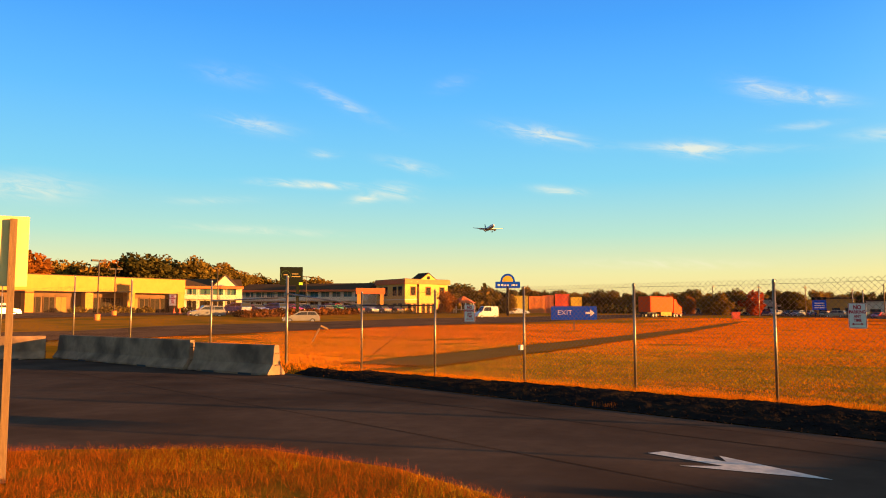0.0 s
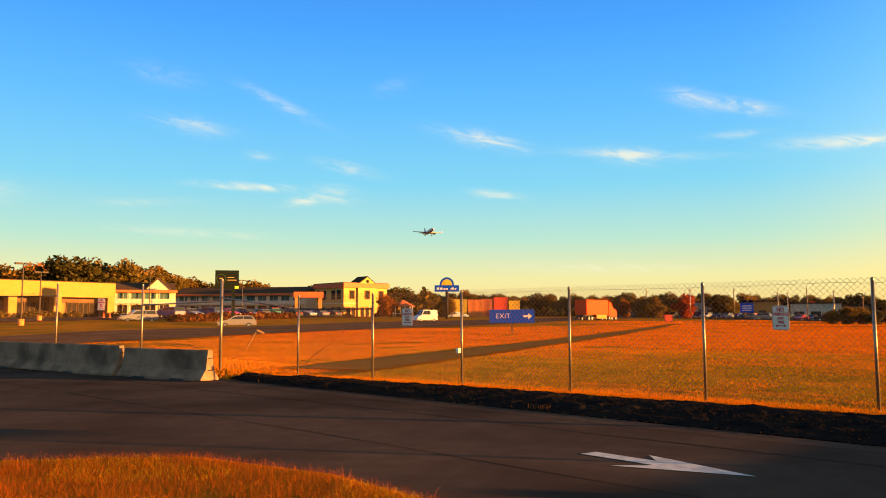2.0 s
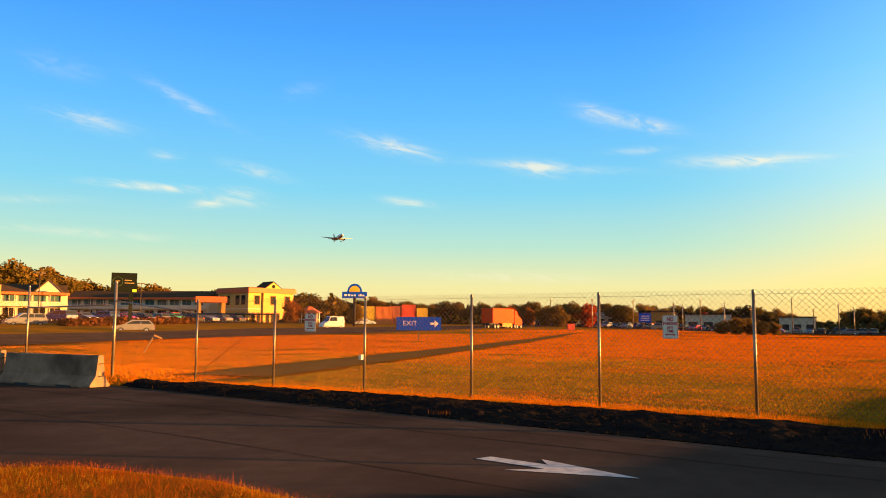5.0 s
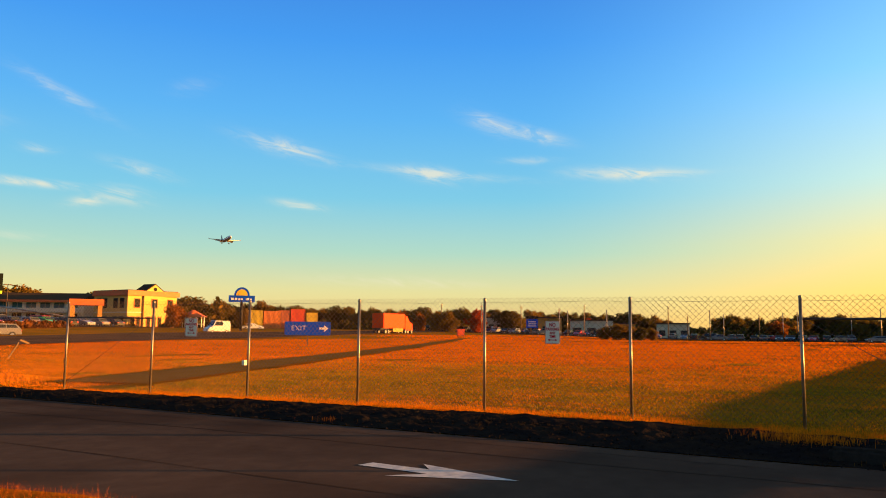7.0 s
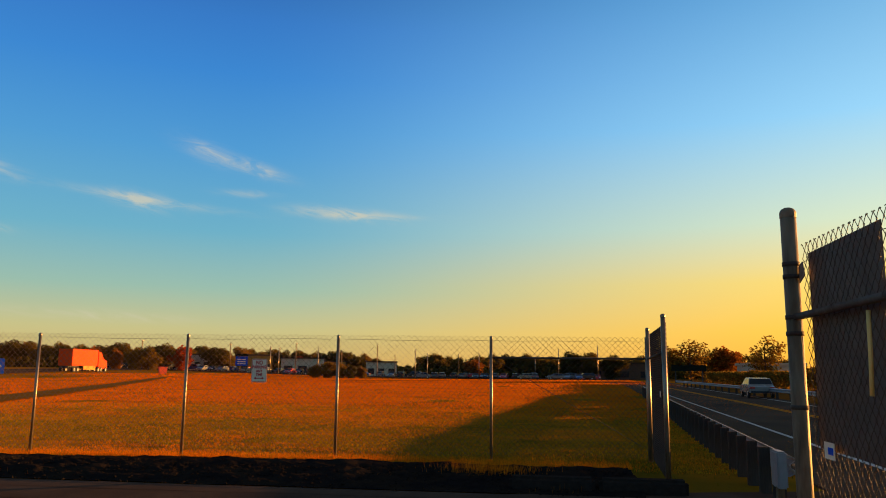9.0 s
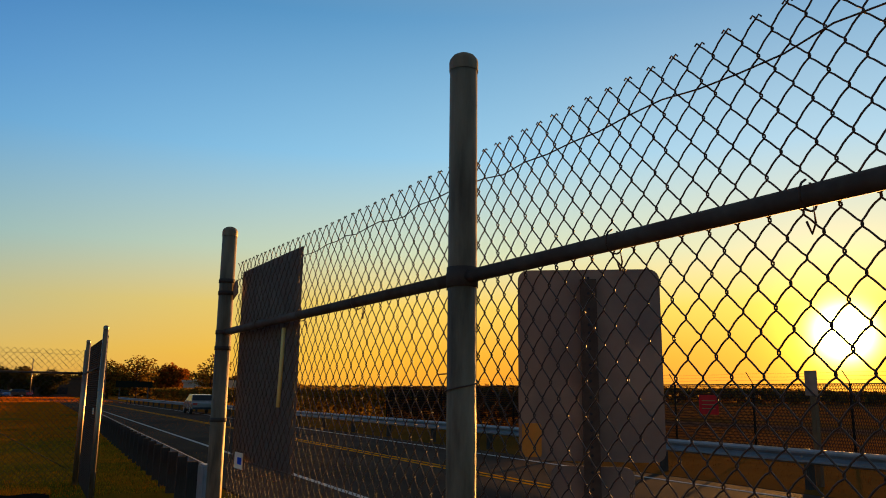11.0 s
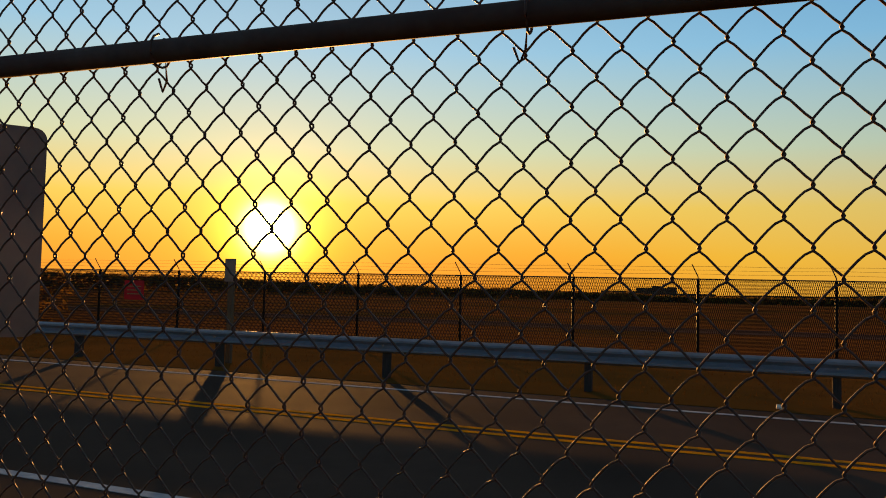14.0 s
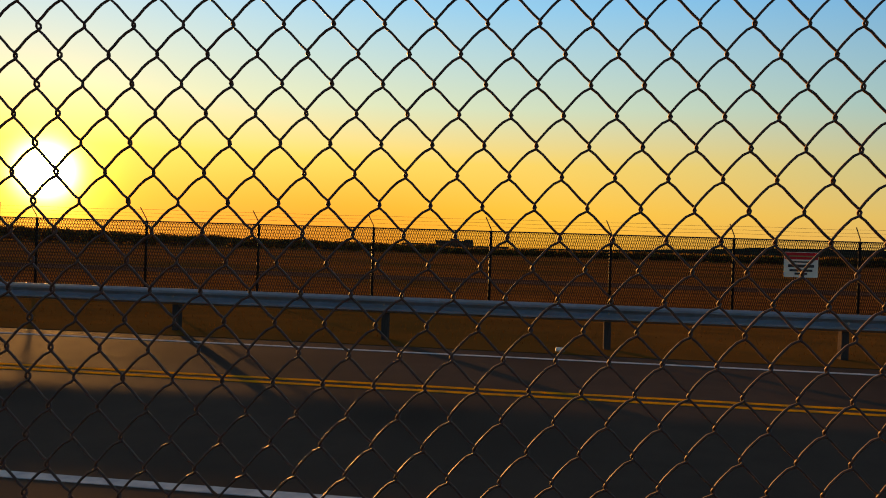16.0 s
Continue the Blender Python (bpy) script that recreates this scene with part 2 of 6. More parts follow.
M = dict(
    asphalt=mat("asphalt", (0.074, 0.050, 0.036), (0.095, 0.064, 0.046), 3.0, 0.9, bump=0.06, bump_scale=220, c3=(0.052, 0.035, 0.026), scale3=0.35, spec=0.0),
    road=mat("road_asphalt", (0.068, 0.046, 0.033), (0.085, 0.057, 0.040), 2.0, 0.85, bump=0.04, bump_scale=180, c3=(0.049, 0.034, 0.025), scale3=0.25, spec=0.003),
    grass=mat("dry_grass", (0.36, 0.140, 0.008), (0.22, 0.098, 0.008), 1.6, 0.9, bump=1.0, bump_scale=9, c3=(0.12, 0.082, 0.008), scale3=0.22, spec=0.0),
    field=mat("airfield_grass", (0.21, 0.082, 0.015), (0.13, 0.055, 0.012), 0.4, 0.95, c3=(0.08, 0.05, 0.012), scale3=0.06, bump=0.15, bump_scale=5, spec=0.0),
    dirt=mat("dark_millings", (0.009, 0.008, 0.008), (0.017, 0.014, 0.013), 9.0, 0.95, bump=1.0, bump_scale=30, c3=(0.024, 0.017, 0.012), scale3=1.6, spec=0.0),
    white_paint=mat("road_paint_white", (0.62, 0.58, 0.52), (0.50, 0.47, 0.42), 14, 0.8, spec=0.0, c3=(0.36, 0.36, 0.36), scale3=5),
    yellow_paint=mat("road_paint_yellow", (0.90, 0.30, 0.006), (0.78, 0.26, 0.006), 14, 0.8, spec=0.0, c3=(0.40, 0.18, 0.02), scale3=5),
    concrete=mat("concrete", (0.35, 0.212, 0.122), (0.24, 0.146, 0.086), 4.0, 0.95, spec=0.03, bump=0.3, bump_scale=50, c3=(0.13, 0.082, 0.052), scale3=1.1),
    galv=mat("galvanised_steel", (0.30, 0.225, 0.150), (0.13, 0.100, 0.070), 26, 0.38, 0.7, bump=0.10, bump_scale=90, c3=(0.42, 0.33, 0.23), scale3=5, stretch=(1, 1, 0.14)),
    # galv again with shade put into its colour; the mottling is the steel's own
    galv_shaded=mat("shaded_galvanised_steel", (0.205, 0.150, 0.088), (0.075, 0.055, 0.034), 34, 0.6, 0.15, bump=0.2, bump_scale=90, c3=(0.30, 0.225, 0.140), scale3=9, stretch=(1, 1, 0.16), spec=0.2),
    rail_steel=mat("dull_steel_pipe", (0.095, 0.078, 0.062), (0.062, 0.050, 0.040), 25, 0.75, 0.0, spec=0.15, c3=(0.06, 0.035, 0.025), scale3=8),
    wire=mat("chain_wire", (0.11, 0.070, 0.050), (0.065, 0.042, 0.032), 40, 0.55, 0.15, spec=0.2),
    black_wire=mat("dark_fence_wire", (0.014, 0.011, 0.009), (0.022, 0.016, 0.012), 30, 0.6, spec=0.1),
    beam=mat("guardrail_steel", (0.26, 0.27, 0.29), (0.19, 0.20, 0.21), 6, 0.55, 0.3, c3=(0.22, 0.21, 0.2), scale3=1.2),
    alu=mat("sign_back_aluminium", (0.38, 0.225, 0.140), (0.30, 0.180, 0.112), 5, 0.65, 0.05, c3=(0.17, 0.12, 0.09), scale3=2.5),
    plate_steel=mat("stained_steel_plate", (0.105, 0.072, 0.052), (0.070, 0.048, 0.036), 6, 0.6, 0.1, c3=(0.085, 0.045, 0.026), scale3=2.2),
    channel=mat("dark_steel_channel", (0.105, 0.070, 0.048), (0.075, 0.050, 0.036), 30, 0.6, 0.1, spec=0.1),
    kerb=mat("black_kerb", (0.022, 0.017, 0.014), (0.035, 0.027, 0.022), 12, 0.95, bump=0.3, bump_scale=40, spec=0.0),
    dark_post=mat("dark_timber_post", (0.075, 0.058, 0.045), (0.05, 0.04, 0.032), 9, 0.9, bump=0.3, bump_scale=60, spec=0.02, stretch=(6, 6, 0.6)),
    # distance haze over the hills is mixed into this paler colour
    hazy_woods=mat("hazy_far_woods", (0.075, 0.062, 0.036), (0.055, 0.047, 0.03), 0.02, 0.95, spec=0.0),
    timber=mat("weathered_timber", (0.17, 0.095, 0.035), (0.11, 0.062, 0.026), 9, 0.85, bump=0.4, bump_scale=60, stretch=(6, 6, 0.6)),
    sign_white=mat("sign_white", (0.88, 0.74, 0.54), (0.82, 0.68, 0.49), 6, 0.6, spec=0.1),
    sign_red=mat("sign_red", (0.60, 0.022, 0.022), (0.52, 0.02, 0.02), 6, 0.6, spec=0.1),
    sign_blue=mat("sign_blue", (0.010, 0.075, 0.52), (0.008, 0.062, 0.45), 5, 0.6, spec=0.05),
    sign_dark=mat("sign_dark_green", (0.012, 0.016, 0.012), (0.009, 0.012, 0.009), 5, 0.7, spec=0.03),
    lime=mat("lime_green", (0.35, 0.6, 0.03), (0.3, 0.52, 0.03), 5, 0.45),
    stucco=mat("cream_stucco", (0.46, 0.200, 0.030), (0.39, 0.170, 0.025), 1.5, 0.85, bump=0.15, bump_scale=40),
    hotel_wall=mat("pale_cream_wall", (0.56, 0.33, 0.09), (0.49, 0.285, 0.078), 1.0, 0.9, spec=0.05),
    brown_roof=mat("brown_shingles", (0.10, 0.062, 0.035), (0.07, 0.043, 0.026), 3, 0.95, bump=0.3, bump_scale=8, spec=0.0),
    panel_tan=mat("tan_board", (0.26, 0.17, 0.05), (0.21, 0.135, 0.04), 1.0, 0.8, spec=0.05),
    white_wall=mat("white_wall", (0.56, 0.46, 0.31), (0.48, 0.40, 0.27), 1.2, 0.85),
    brown_wall=mat("brown_shopfront", (0.13, 0.06, 0.022), (0.095, 0.045, 0.018), 1.2, 0.8),
    red_trim=mat("red_brown_fascia", (0.56, 0.115, 0.018), (0.48, 0.095, 0.016), 1.2, 0.7),
    grey_wall=mat("grey_motel_wall", (0.22, 0.195, 0.15), (0.17, 0.15, 0.12), 1.2, 0.9),
    sign_cream=mat("cream_sign_board", (0.80, 0.62, 0.22), (0.72, 0.55, 0.19), 6, 0.6, spec=0.05),
    muted_white=mat("muted_sign_white", (0.36, 0.25, 0.09), (0.31, 0.21, 0.075), 6, 0.6, spec=0.05),
    roof=mat("dark_shingle_roof", (0.075, 0.05, 0.034), (0.05, 0.035, 0.025), 3, 0.95, bump=0.4, bump_scale=8, spec=0.0),
    win=glass("dark_window", (0.02, 0.025, 0.03)),
    win_blue=glass("teal_window", (0.05, 0.10, 0.10)),
    shop_glass=mat("unlit_shop_glass", (0.012, 0.010, 0.008), (0.020, 0.016, 0.012), 0.8, 0.5, spec=0.02),
    black=mat("black_rubber", (0.012, 0.012, 0.013), (0.02, 0.02, 0.02), 20, 0.7),
    bark=mat("bark", (0.07, 0.05, 0.04), (0.04, 0.03, 0.025), 6, 0.9, bump=0.5, bump_scale=20),
    leaf_green=leafy("leaf_green", (0.10, 0.070, 0.014), (0.15, 0.092, 0.018)),
    leaf_dark=leafy("leaf_dark_green", (0.048, 0.042, 0.011), (0.080, 0.058, 0.013)),
    leaf_olive=leafy("leaf_olive", (0.20, 0.11, 0.016), (0.15, 0.085, 0.014)),
    leaf_orange=leafy("leaf_orange", (0.28, 0.09, 0.012), (0.20, 0.07, 0.012)),
    leaf_russet=leafy("leaf_russet", (0.13, 0.042, 0.010), (0.085, 0.032, 0.009)),
    leaf_red=leafy("leaf_red", (0.34, 0.05, 0.012), (0.26, 0.04, 0.012)),
    blade=leafy("grass_blade_straw", (0.74, 0.205, 0.005), (0.60, 0.165, 0.005), 0.35, 0.25),
    blade_far=leafy("grass_blade_rust", (0.62, 0.135, 0.003), (0.50, 0.110, 0.003), 0.35, 0.12),
    blade_green=leafy("grass_blade_green", (0.28, 0.195, 0.008), (0.42, 0.210, 0.008), 0.3, 0.4),
    blade_moss=leafy("grass_blade_moss", (0.115, 0.100, 0.008), (0.17, 0.115, 0.008), 0.25, 0.35),
    blade_red=leafy("grass_blade_russet", (0.34, 0.068, 0.005), (0.20, 0.058, 0.006), 0.25, 0.5),
    blade_dull=leafy("grass_blade_dull", (0.20, 0.075, 0.012), (0.14, 0.055, 0.010), 0.12),
    chrome=mat("bright_rim", (0.55, 0.55, 0.56), (0.45, 0.45, 0.46), 20, 0.3, 0.9),
)
CAR = {k: mat("car_paint_" + k, c, tuple(x * 0.9 for x in c), 2, 0.25) for k, c in dict(
    silver=(0.19, 0.18, 0.17), white=(0.55, 0.54, 0.50), black=(0.02, 0.02, 0.022), grey=(0.14, 0.14, 0.15), red=(0.40, 0.02, 0.02),
    blue=(0.03, 0.06, 0.18), green=(0.10, 0.45, 0.06), tan=(0.30, 0.24, 0.16)).items()}


# ---- builders ----
def box(bm, x0, x1, y0, y1, z0, z1):
    vs = [bm.verts.new((x, y, z)) for x in (x0, x1) for y in (y0, y1) for z in (z0, z1)]
    for f in ((0, 1, 3, 2), (4, 6, 7, 5), (0, 4, 5, 1), (2, 3, 7, 6), (0, 2, 6, 4), (1, 5, 7, 3)):
        bm.faces.new([vs[i] for i in f])
    return vs


def tube(bm, points, r, sides=8, caps=True, r_end=None):
    """A pipe along points."""
    pts = [Vector(p) for p in points]
    rings = []
    for i, p in enumerate(pts):
        a = pts[max(0, i - 1)]; c = pts[min(len(pts) - 1, i + 1)]
        t = (c - a).normalized()
        side = t.cross(Vector((0, 0, 1)) if abs(t.z) < 0.95 else Vector((0, 1, 0))).normalized()
        up = side.cross(t)
        rr = r if r_end is None else r + (r_end - r) * i / (len(pts) - 1)
        rings.append([bm.verts.new(p + side * math.cos(k * math.tau / sides) * rr + up * math.sin(k * math.tau / sides) * rr) for k in range(sides)])
    for a, b in zip(rings, rings[1:]):
        for k in range(sides):
            f = bm.faces.new((a[k], a[(k + 1) % sides], b[(k + 1) % sides], b[k])); f.smooth = True
    if caps:
        bm.faces.new(rings[0]); bm.faces.new(rings[-1][::-1])


def prism(bm, outline, y0, y1):
    """An outline of (x, z) pushed from y0 to y1."""
    a = [bm.verts.new((x, y0, z)) for x, z in outline]
    b = [bm.verts.new((x, y1, z)) for x, z in outline]
    n = len(outline)
    bm.faces.new(a); bm.faces.new(b[::-1])
    for i in range(n):
        bm.faces.new((a[i], b[i], b[(i + 1) % n], a[(i + 1) % n]))


def mesh_of(name, bm, material):
    bmesh.ops.recalc_face_normals(bm, faces=bm.faces)
    me = bpy.data.meshes.new(name)
    bm.to_mesh(me); bm.free()
    me.materials.append(material)
    return me


def part(name, bm, material, parent=None, label="", at=None):
    """Links a bmesh, or a mesh that is shared, as one object under a thing or a part."""
    me = bm if isinstance(bm, bpy.types.Mesh) else mesh_of(name, bm, material)
    ob = new(name, me)
    ob.parent = parent
    if at is not None:
        ob.matrix_basis = at if isinstance(at, Matrix) else Matrix.Translation(at)
    if label:
        ob["label"] = label
    return ob


def thing(name, label, category, at=None, group="", kind=""):
    ob = new(name)
    ob.empty_display_size = 0.2
    if at is not None:
        ob.matrix_basis = at if isinstance(at, Matrix) else Matrix.Translation(at)
    return tagged(ob, label, category, group, kind)


def B(*a):
    bm = bmesh.new(); box(bm, *a); return bm


def T(points, r, sides=8, **k):
    bm = bmesh.new(); tube(bm, points, r, sides, **k); return bm


def from_arrays(name, verts, faces, material):
    me = bpy.data.meshes.new(name)
    me.from_pydata(verts, [], faces)
    me.materials.append(material)
    me.update()
    return me


def text_mesh(body, size, material, depth=0.002, align="CENTER", sx=1.0, bold=0.0):
    """Lettering as a mesh in the x-z plane, its face towards -y."""
    cu = bpy.data.curves.new("lettering", "FONT")
    cu.body, cu.size, cu.extrude, cu.align_x, cu.align_y = body, size, depth, align, "CENTER"
    cu.offset = bold * size
    ob = bpy.data.objects.new("lettering_source", cu)
    scene.collection.objects.link(ob)
    me = bpy.data.meshes.new_from_object(ob.evaluated_get(bpy.context.evaluated_depsgraph_get()))
    bpy.data.objects.remove(ob)
    me.transform(Matrix.Rotation(radians(90), 4, "X") @ Matrix.Diagonal((sx, 1, 1, 1)))
    me.materials.clear(); me.materials.append(material)
    return me


def smooth(a, b, x):
    k = min(1, max(0, (x - a) / (b - a)))
    return k * k * (3 - 2 * k)


def height(x, y):
    """The lie of the land."""
    z = 1.9 * smooth(30, 125, y)
    return z


# ---- ground ----
def land(x, y):
    z = height(x, y)
    if x > 16 and -2 < y < 90:
        z += 0.05 * noise.noise((x * 0.15, y * 0.15, 0))
    if y < -21:
        z += 0.10 * smooth(-21, -26, y)
    return z


def spread(lo, hi, step, far, n):
    """Grid lines: even between lo and hi, then widening out to far."""
    mid = list(np.arange(lo, hi + step, step))
    k = np.geomspace(step, far, n)
    return list(lo - k[::-1]) + mid + list(mid[-1] + k)


gx, gy = spread(-20, 130, 1.2, 3500, 26), spread(-40, 75, 1.2, 3500, 26)
verts = [(x, y, land(x, y) - 0.03) for y in gy for x in gx]
nx = len(gx)
faces = [(j * nx + i, j * nx + i + 1, (j + 1) * nx + i + 1, (j + 1) * nx + i) for j in range(len(gy) - 1) for i in range(nx - 1)]
ground = part("ground", from_arrays("ground", verts, faces, M["grass"]), None)
for p in ground.data.polygons:
    p.use_smooth = True
tagged(ground, "dry orange grass meadow reaching to the trees", "grass field", kind="structure")


def sheet(name, outline, z, material, label, category, steps=1):
    bm = bmesh.new()
    vs = [bm.verts.new((x, y, z)) for x, y in outline]
    f = bm.faces.new(vs)
    r = bmesh.ops.extrude_face_region(bm, geom=[f])
    for v in [g for g in r["geom"] if isinstance(g, bmesh.types.BMVert)]:
        v.co.z -= 0.15
    ob = part(name, bm, material)
    return tagged(ob, label, category, kind="structure")


SL = 0.055  # the road runs at this slope to the fence


def along(v0, x):
    return -(v0 + SL * x)


drive = sheet("driveway", [(-14, -1.1), (4.2, -1.1), (4.6, -4.3), (12.4, -4.6), (11.6, -1.6), (11.05, 0.5), (11.05, 19), (7.9, 31.5), (5, 42), (-30, 60), (-40, 30), (-20, 12)], 0.0,
              M["asphalt"], "dark worn asphalt driveway", "driveway")
sheet("road", [(-150, along(3.4, -150)), (120, along(3.4, 120)), (150, -8), (160, -22), (120, along(12.3, 120)), (-150, along(12.3, -150))], 0.004, M["road"],
      "two-lane asphalt road with painted lines", "road")
for name, v0, sl, wd, m in (("edge_line", 5.07, 0.059, 0.12, "white_paint"), ("edge_line", 11.68, 0.049, 0.11, "white_paint"), ("centre_line", 8.75, 0.046, 0.11, "yellow_paint"), ("centre_line", 9.01, 0.046, 0.11, "yellow_paint")):
    sheet(name, [(-140, -v0 - wd / 2 + 140 * sl), (118, -v0 - wd / 2 - 118 * sl), (118, -v0 + wd / 2 - 118 * sl), (-140, -v0 + wd / 2 + 140 * sl)], 0.009, M[m],
          "painted %s road line" % ("white" if m[0] == "w" else "yellow"), "road marking")
sheet("road_verge", [(-150, along(12.3, -150)), (118, along(12.3, 118)), (118, along(21.5, 118)), (-150, along(21.5, -150))], 0.012, M["field"], "russet verge between road and airfield fence", "verge")
island = sheet("grass_island", [(-11, -0.9), (3.9, -0.9), (4.6, 2.5), (5.0, 5.1), (5.1, 6.6), (4.6, 8.6), (2.7, 10.2), (0.5, 11.2), (-8, 13), (-11, 10)], 0.03, M["grass"],
               "grass island beside the driveway", "grass")


def strip_edge(y):
    """The grass side of the millings."""
    return float(np.interp(y, (-1.4, 1, 4, 7, 9.5, 12.8, 16, 18.6), (13.9, 14.05, 14.15, 13.95, 13.7, 13.3, 12.95, 12.2)))


rows_, na, nb = [], 150, 26
for j in range(na + 1):
    y = -1.4 + 20.4 * j / na
    x0 = 11.12 + 0.10 * noise.noise((y * 0.9, 0, 3)) + 0.05 * noise.noise((y * 4, 0, 5))
    x1 = strip_edge(y) + 0.25 + 0.12 * noise.noise((y * 1.5, 2, 3))
    for i in range(nb + 1):
        u = i / nb
        x = x0 + (x1 - x0) * u
        hump = math.sin(math.pi * min(1, u * 1.05)) ** 0.7 if 0 < u < 0.95 else 0
        z = 0.002 + hump * (0.09 + 0.05 * noise.noise((x * 0.8, y * 0.8, 1))) + min(1, u * 8) * (0.05 * noise.noise((x * 2.6, y * 2.6, 4)) + 0.03 * noise.noise((x * 8, y * 8, 7)) + 0.012)
        rows_.append((x, y, max(z, 0.004 if u else 0.002)))
strip = part("millings_strip", from_arrays("millings_strip", rows_, [(j * (nb + 1) + i, j * (nb + 1) + i + 1, (j + 1) * (nb + 1) + i + 1, (j + 1) * (nb + 1) + i) for j in range(na) for i in range(nb)], M["dirt"]), None)
tagged(strip, "heaped black asphalt millings along the fence", "gravel strip", kind="structure")
# sealed cracks in the asphalt
rc_ = random.Random(17)
seal = mat("crack_sealant", (0.046, 0.031, 0.023), (0.055, 0.038, 0.028), 9, 0.9, spec=0.0)
for x0, y0, x1, y1, wd in ((9.7, -1, 8.6, 30, 0.018), (6.9, 1, 6.2, 40, 0.015), (10.45, 1, 10.3, 18, 0.012)):
    bm = bmesh.new()
    n = 40
    row = []
    wob = 0.0
    for i in range(n + 1):
        wob += rc_.uniform(-0.035, 0.035)
        x, y = x0 + (x1 - x0) * i / n, y0 + (y1 - y0) * i / n
        dx, dy = (1, 0) if abs(y1 - y0) > abs(x1 - x0) else (0, 1)
        w_ = wd * rc_.uniform(0.5, 1.2)
        row.append((bm.verts.new((x + dx * (wob - w_), y + dy * (wob - w_), 0.004)), bm.verts.new((x + dx * (wob + w_), y + dy * (wob + w_), 0.004))))
    for p, q in zip(row, row[1:]):
        bm.faces.new((p[0], q[0], q[1], p[1]))
    tagged(part("sealed_crack", bm, seal), "black sealed crack across the asphalt", "crack", kind="structure")
# the arrow on the driveway
bm = bmesh.new()
vs = [bm.verts.new((x, y, 0.006)) for x, y in ((8.0, 5.43), (8.24, 5.37), (8.2, 4.53), (8.48, 4.78), (8.12, 3.34), (7.6, 4.76), (7.95, 4.42))]
bm.faces.new(vs)
tagged(part("painted_arrow", bm, M["white_paint"]), "white painted direction arrow on the asphalt", "road marking", kind="structure")


# ---- chain link ----
PX, PZ = 0.0590, 0.0690


def strand(height_m, r, sides, lean=1, fine=True):
    """One bent wire of the mesh, from the ground up."""
    n = int(height_m / PZ * 2)
    pts = []
    for i in range(n + 1):
        s = 1 if i % 2 else -1
        z, x = i * PZ / 2, s * (PX / 4 + 0.0014)
        if fine:
            k = 0.0036
            if i:
                pts.append((x - s * 0.0016, -s * 0.0022, z - k))
            pts.append((x, 0, z))
            if i < n:
                pts.append((x - s * 0.0016, s * 0.0022, z + k))
                bow = 0.0020 if s == lean else 0.0004
                for q in (0.28, 0.5, 0.72):
                    w = 4 * q * (1 - q) * bow
                    pts.append((x * (1 - 2 * q) + lean * w * 0.8, s * 0.0024 * (0.5 - abs(q - 0.5)), z + PZ / 2 * q + w))
        else:
            pts.append((x, s * 0.002, z))
    x, y, z = pts[-1]
    s = 1 if x > 0 else -1
    pts += [(x + s * 0.003, 0.001, z + 0.004), (x + s * 0.007, 0.002, z - 0.001)]
    bm = bmesh.new()
    tube(bm, pts, r, sides, caps=False)
    return bm


def chain_sheet(length, height_m, r, px, pz):
    """A stretch of mesh far from the eye, as one mesh, along x from 0."""
    n = int(length / (px / 2))
    one = int(height_m / pz * 2) + 1
    verts, faces = [], []
    for k in range(n):
        base = len(verts)
        for i in range(one):
            s = 1 if (i + k) % 2 else -1
            x, z = k * px / 2 + s * px / 4, i * pz / 2
            for a in range(3):
                verts.append((x + r * math.cos(a * 2.0944), s * 0.001 + r * math.sin(a * 2.0944), z))
        for i in range(one - 1):
            for a in range(3):
                p, q = base + i * 3 + a, base + i * 3 + (a + 1) % 3
                faces.append((p, q, q + 3, p + 3))
    return verts, faces


def dome_post(h, r, sides=16):
    bm = bmesh.new()
    tube(bm, [(0, 0, -0.1), (0, 0, h - 0.02)], r, sides)
    return bm


def cap(h, r):
    bm = bmesh.new()
    prof = [(r * 1.05, -0.024), (r * 1.06, -0.002), (r * 1.0, 0.008), (r * 0.8, 0.018), (r * 0.45, 0.025), (0.001, 0.027)]
    rings = [[bm.verts.new((x * math.cos(k * math.tau / 16), x * math.sin(k * math.tau / 16), h + z)) for k in range(16)] for x, z in prof]
    for a, b in zip(rings, rings[1:]):
        for k in range(16):
            f = bm.faces.new((a[k], a[(k + 1) % 16], b[(k + 1) % 16], b[k])); f.smooth = True
    return bm


def band(r, z, hgt=0.022):
    bm = bmesh.new()
    tube(bm, [(0, 0, z - hgt / 2), (0, 0, z + hgt / 2)], r * 1.09, 16)
    box(bm, r * 0.9, r + 0.03, -0.006, 0.006, z - hgt / 2, z + hgt / 2)
    return bm


FY, MESH_Y = -1.358, -1.392
near = thing("chain_link_fence", "galvanised chain link fence with pipe posts beside the road", "fence", (0, 0, 0))
RZ = 1.907


def rail_z(x):
    """The rail climbs a little away from the corner."""
    return RZ + 0.0045 * max(0.0, min(3.0, 1.825 - x))


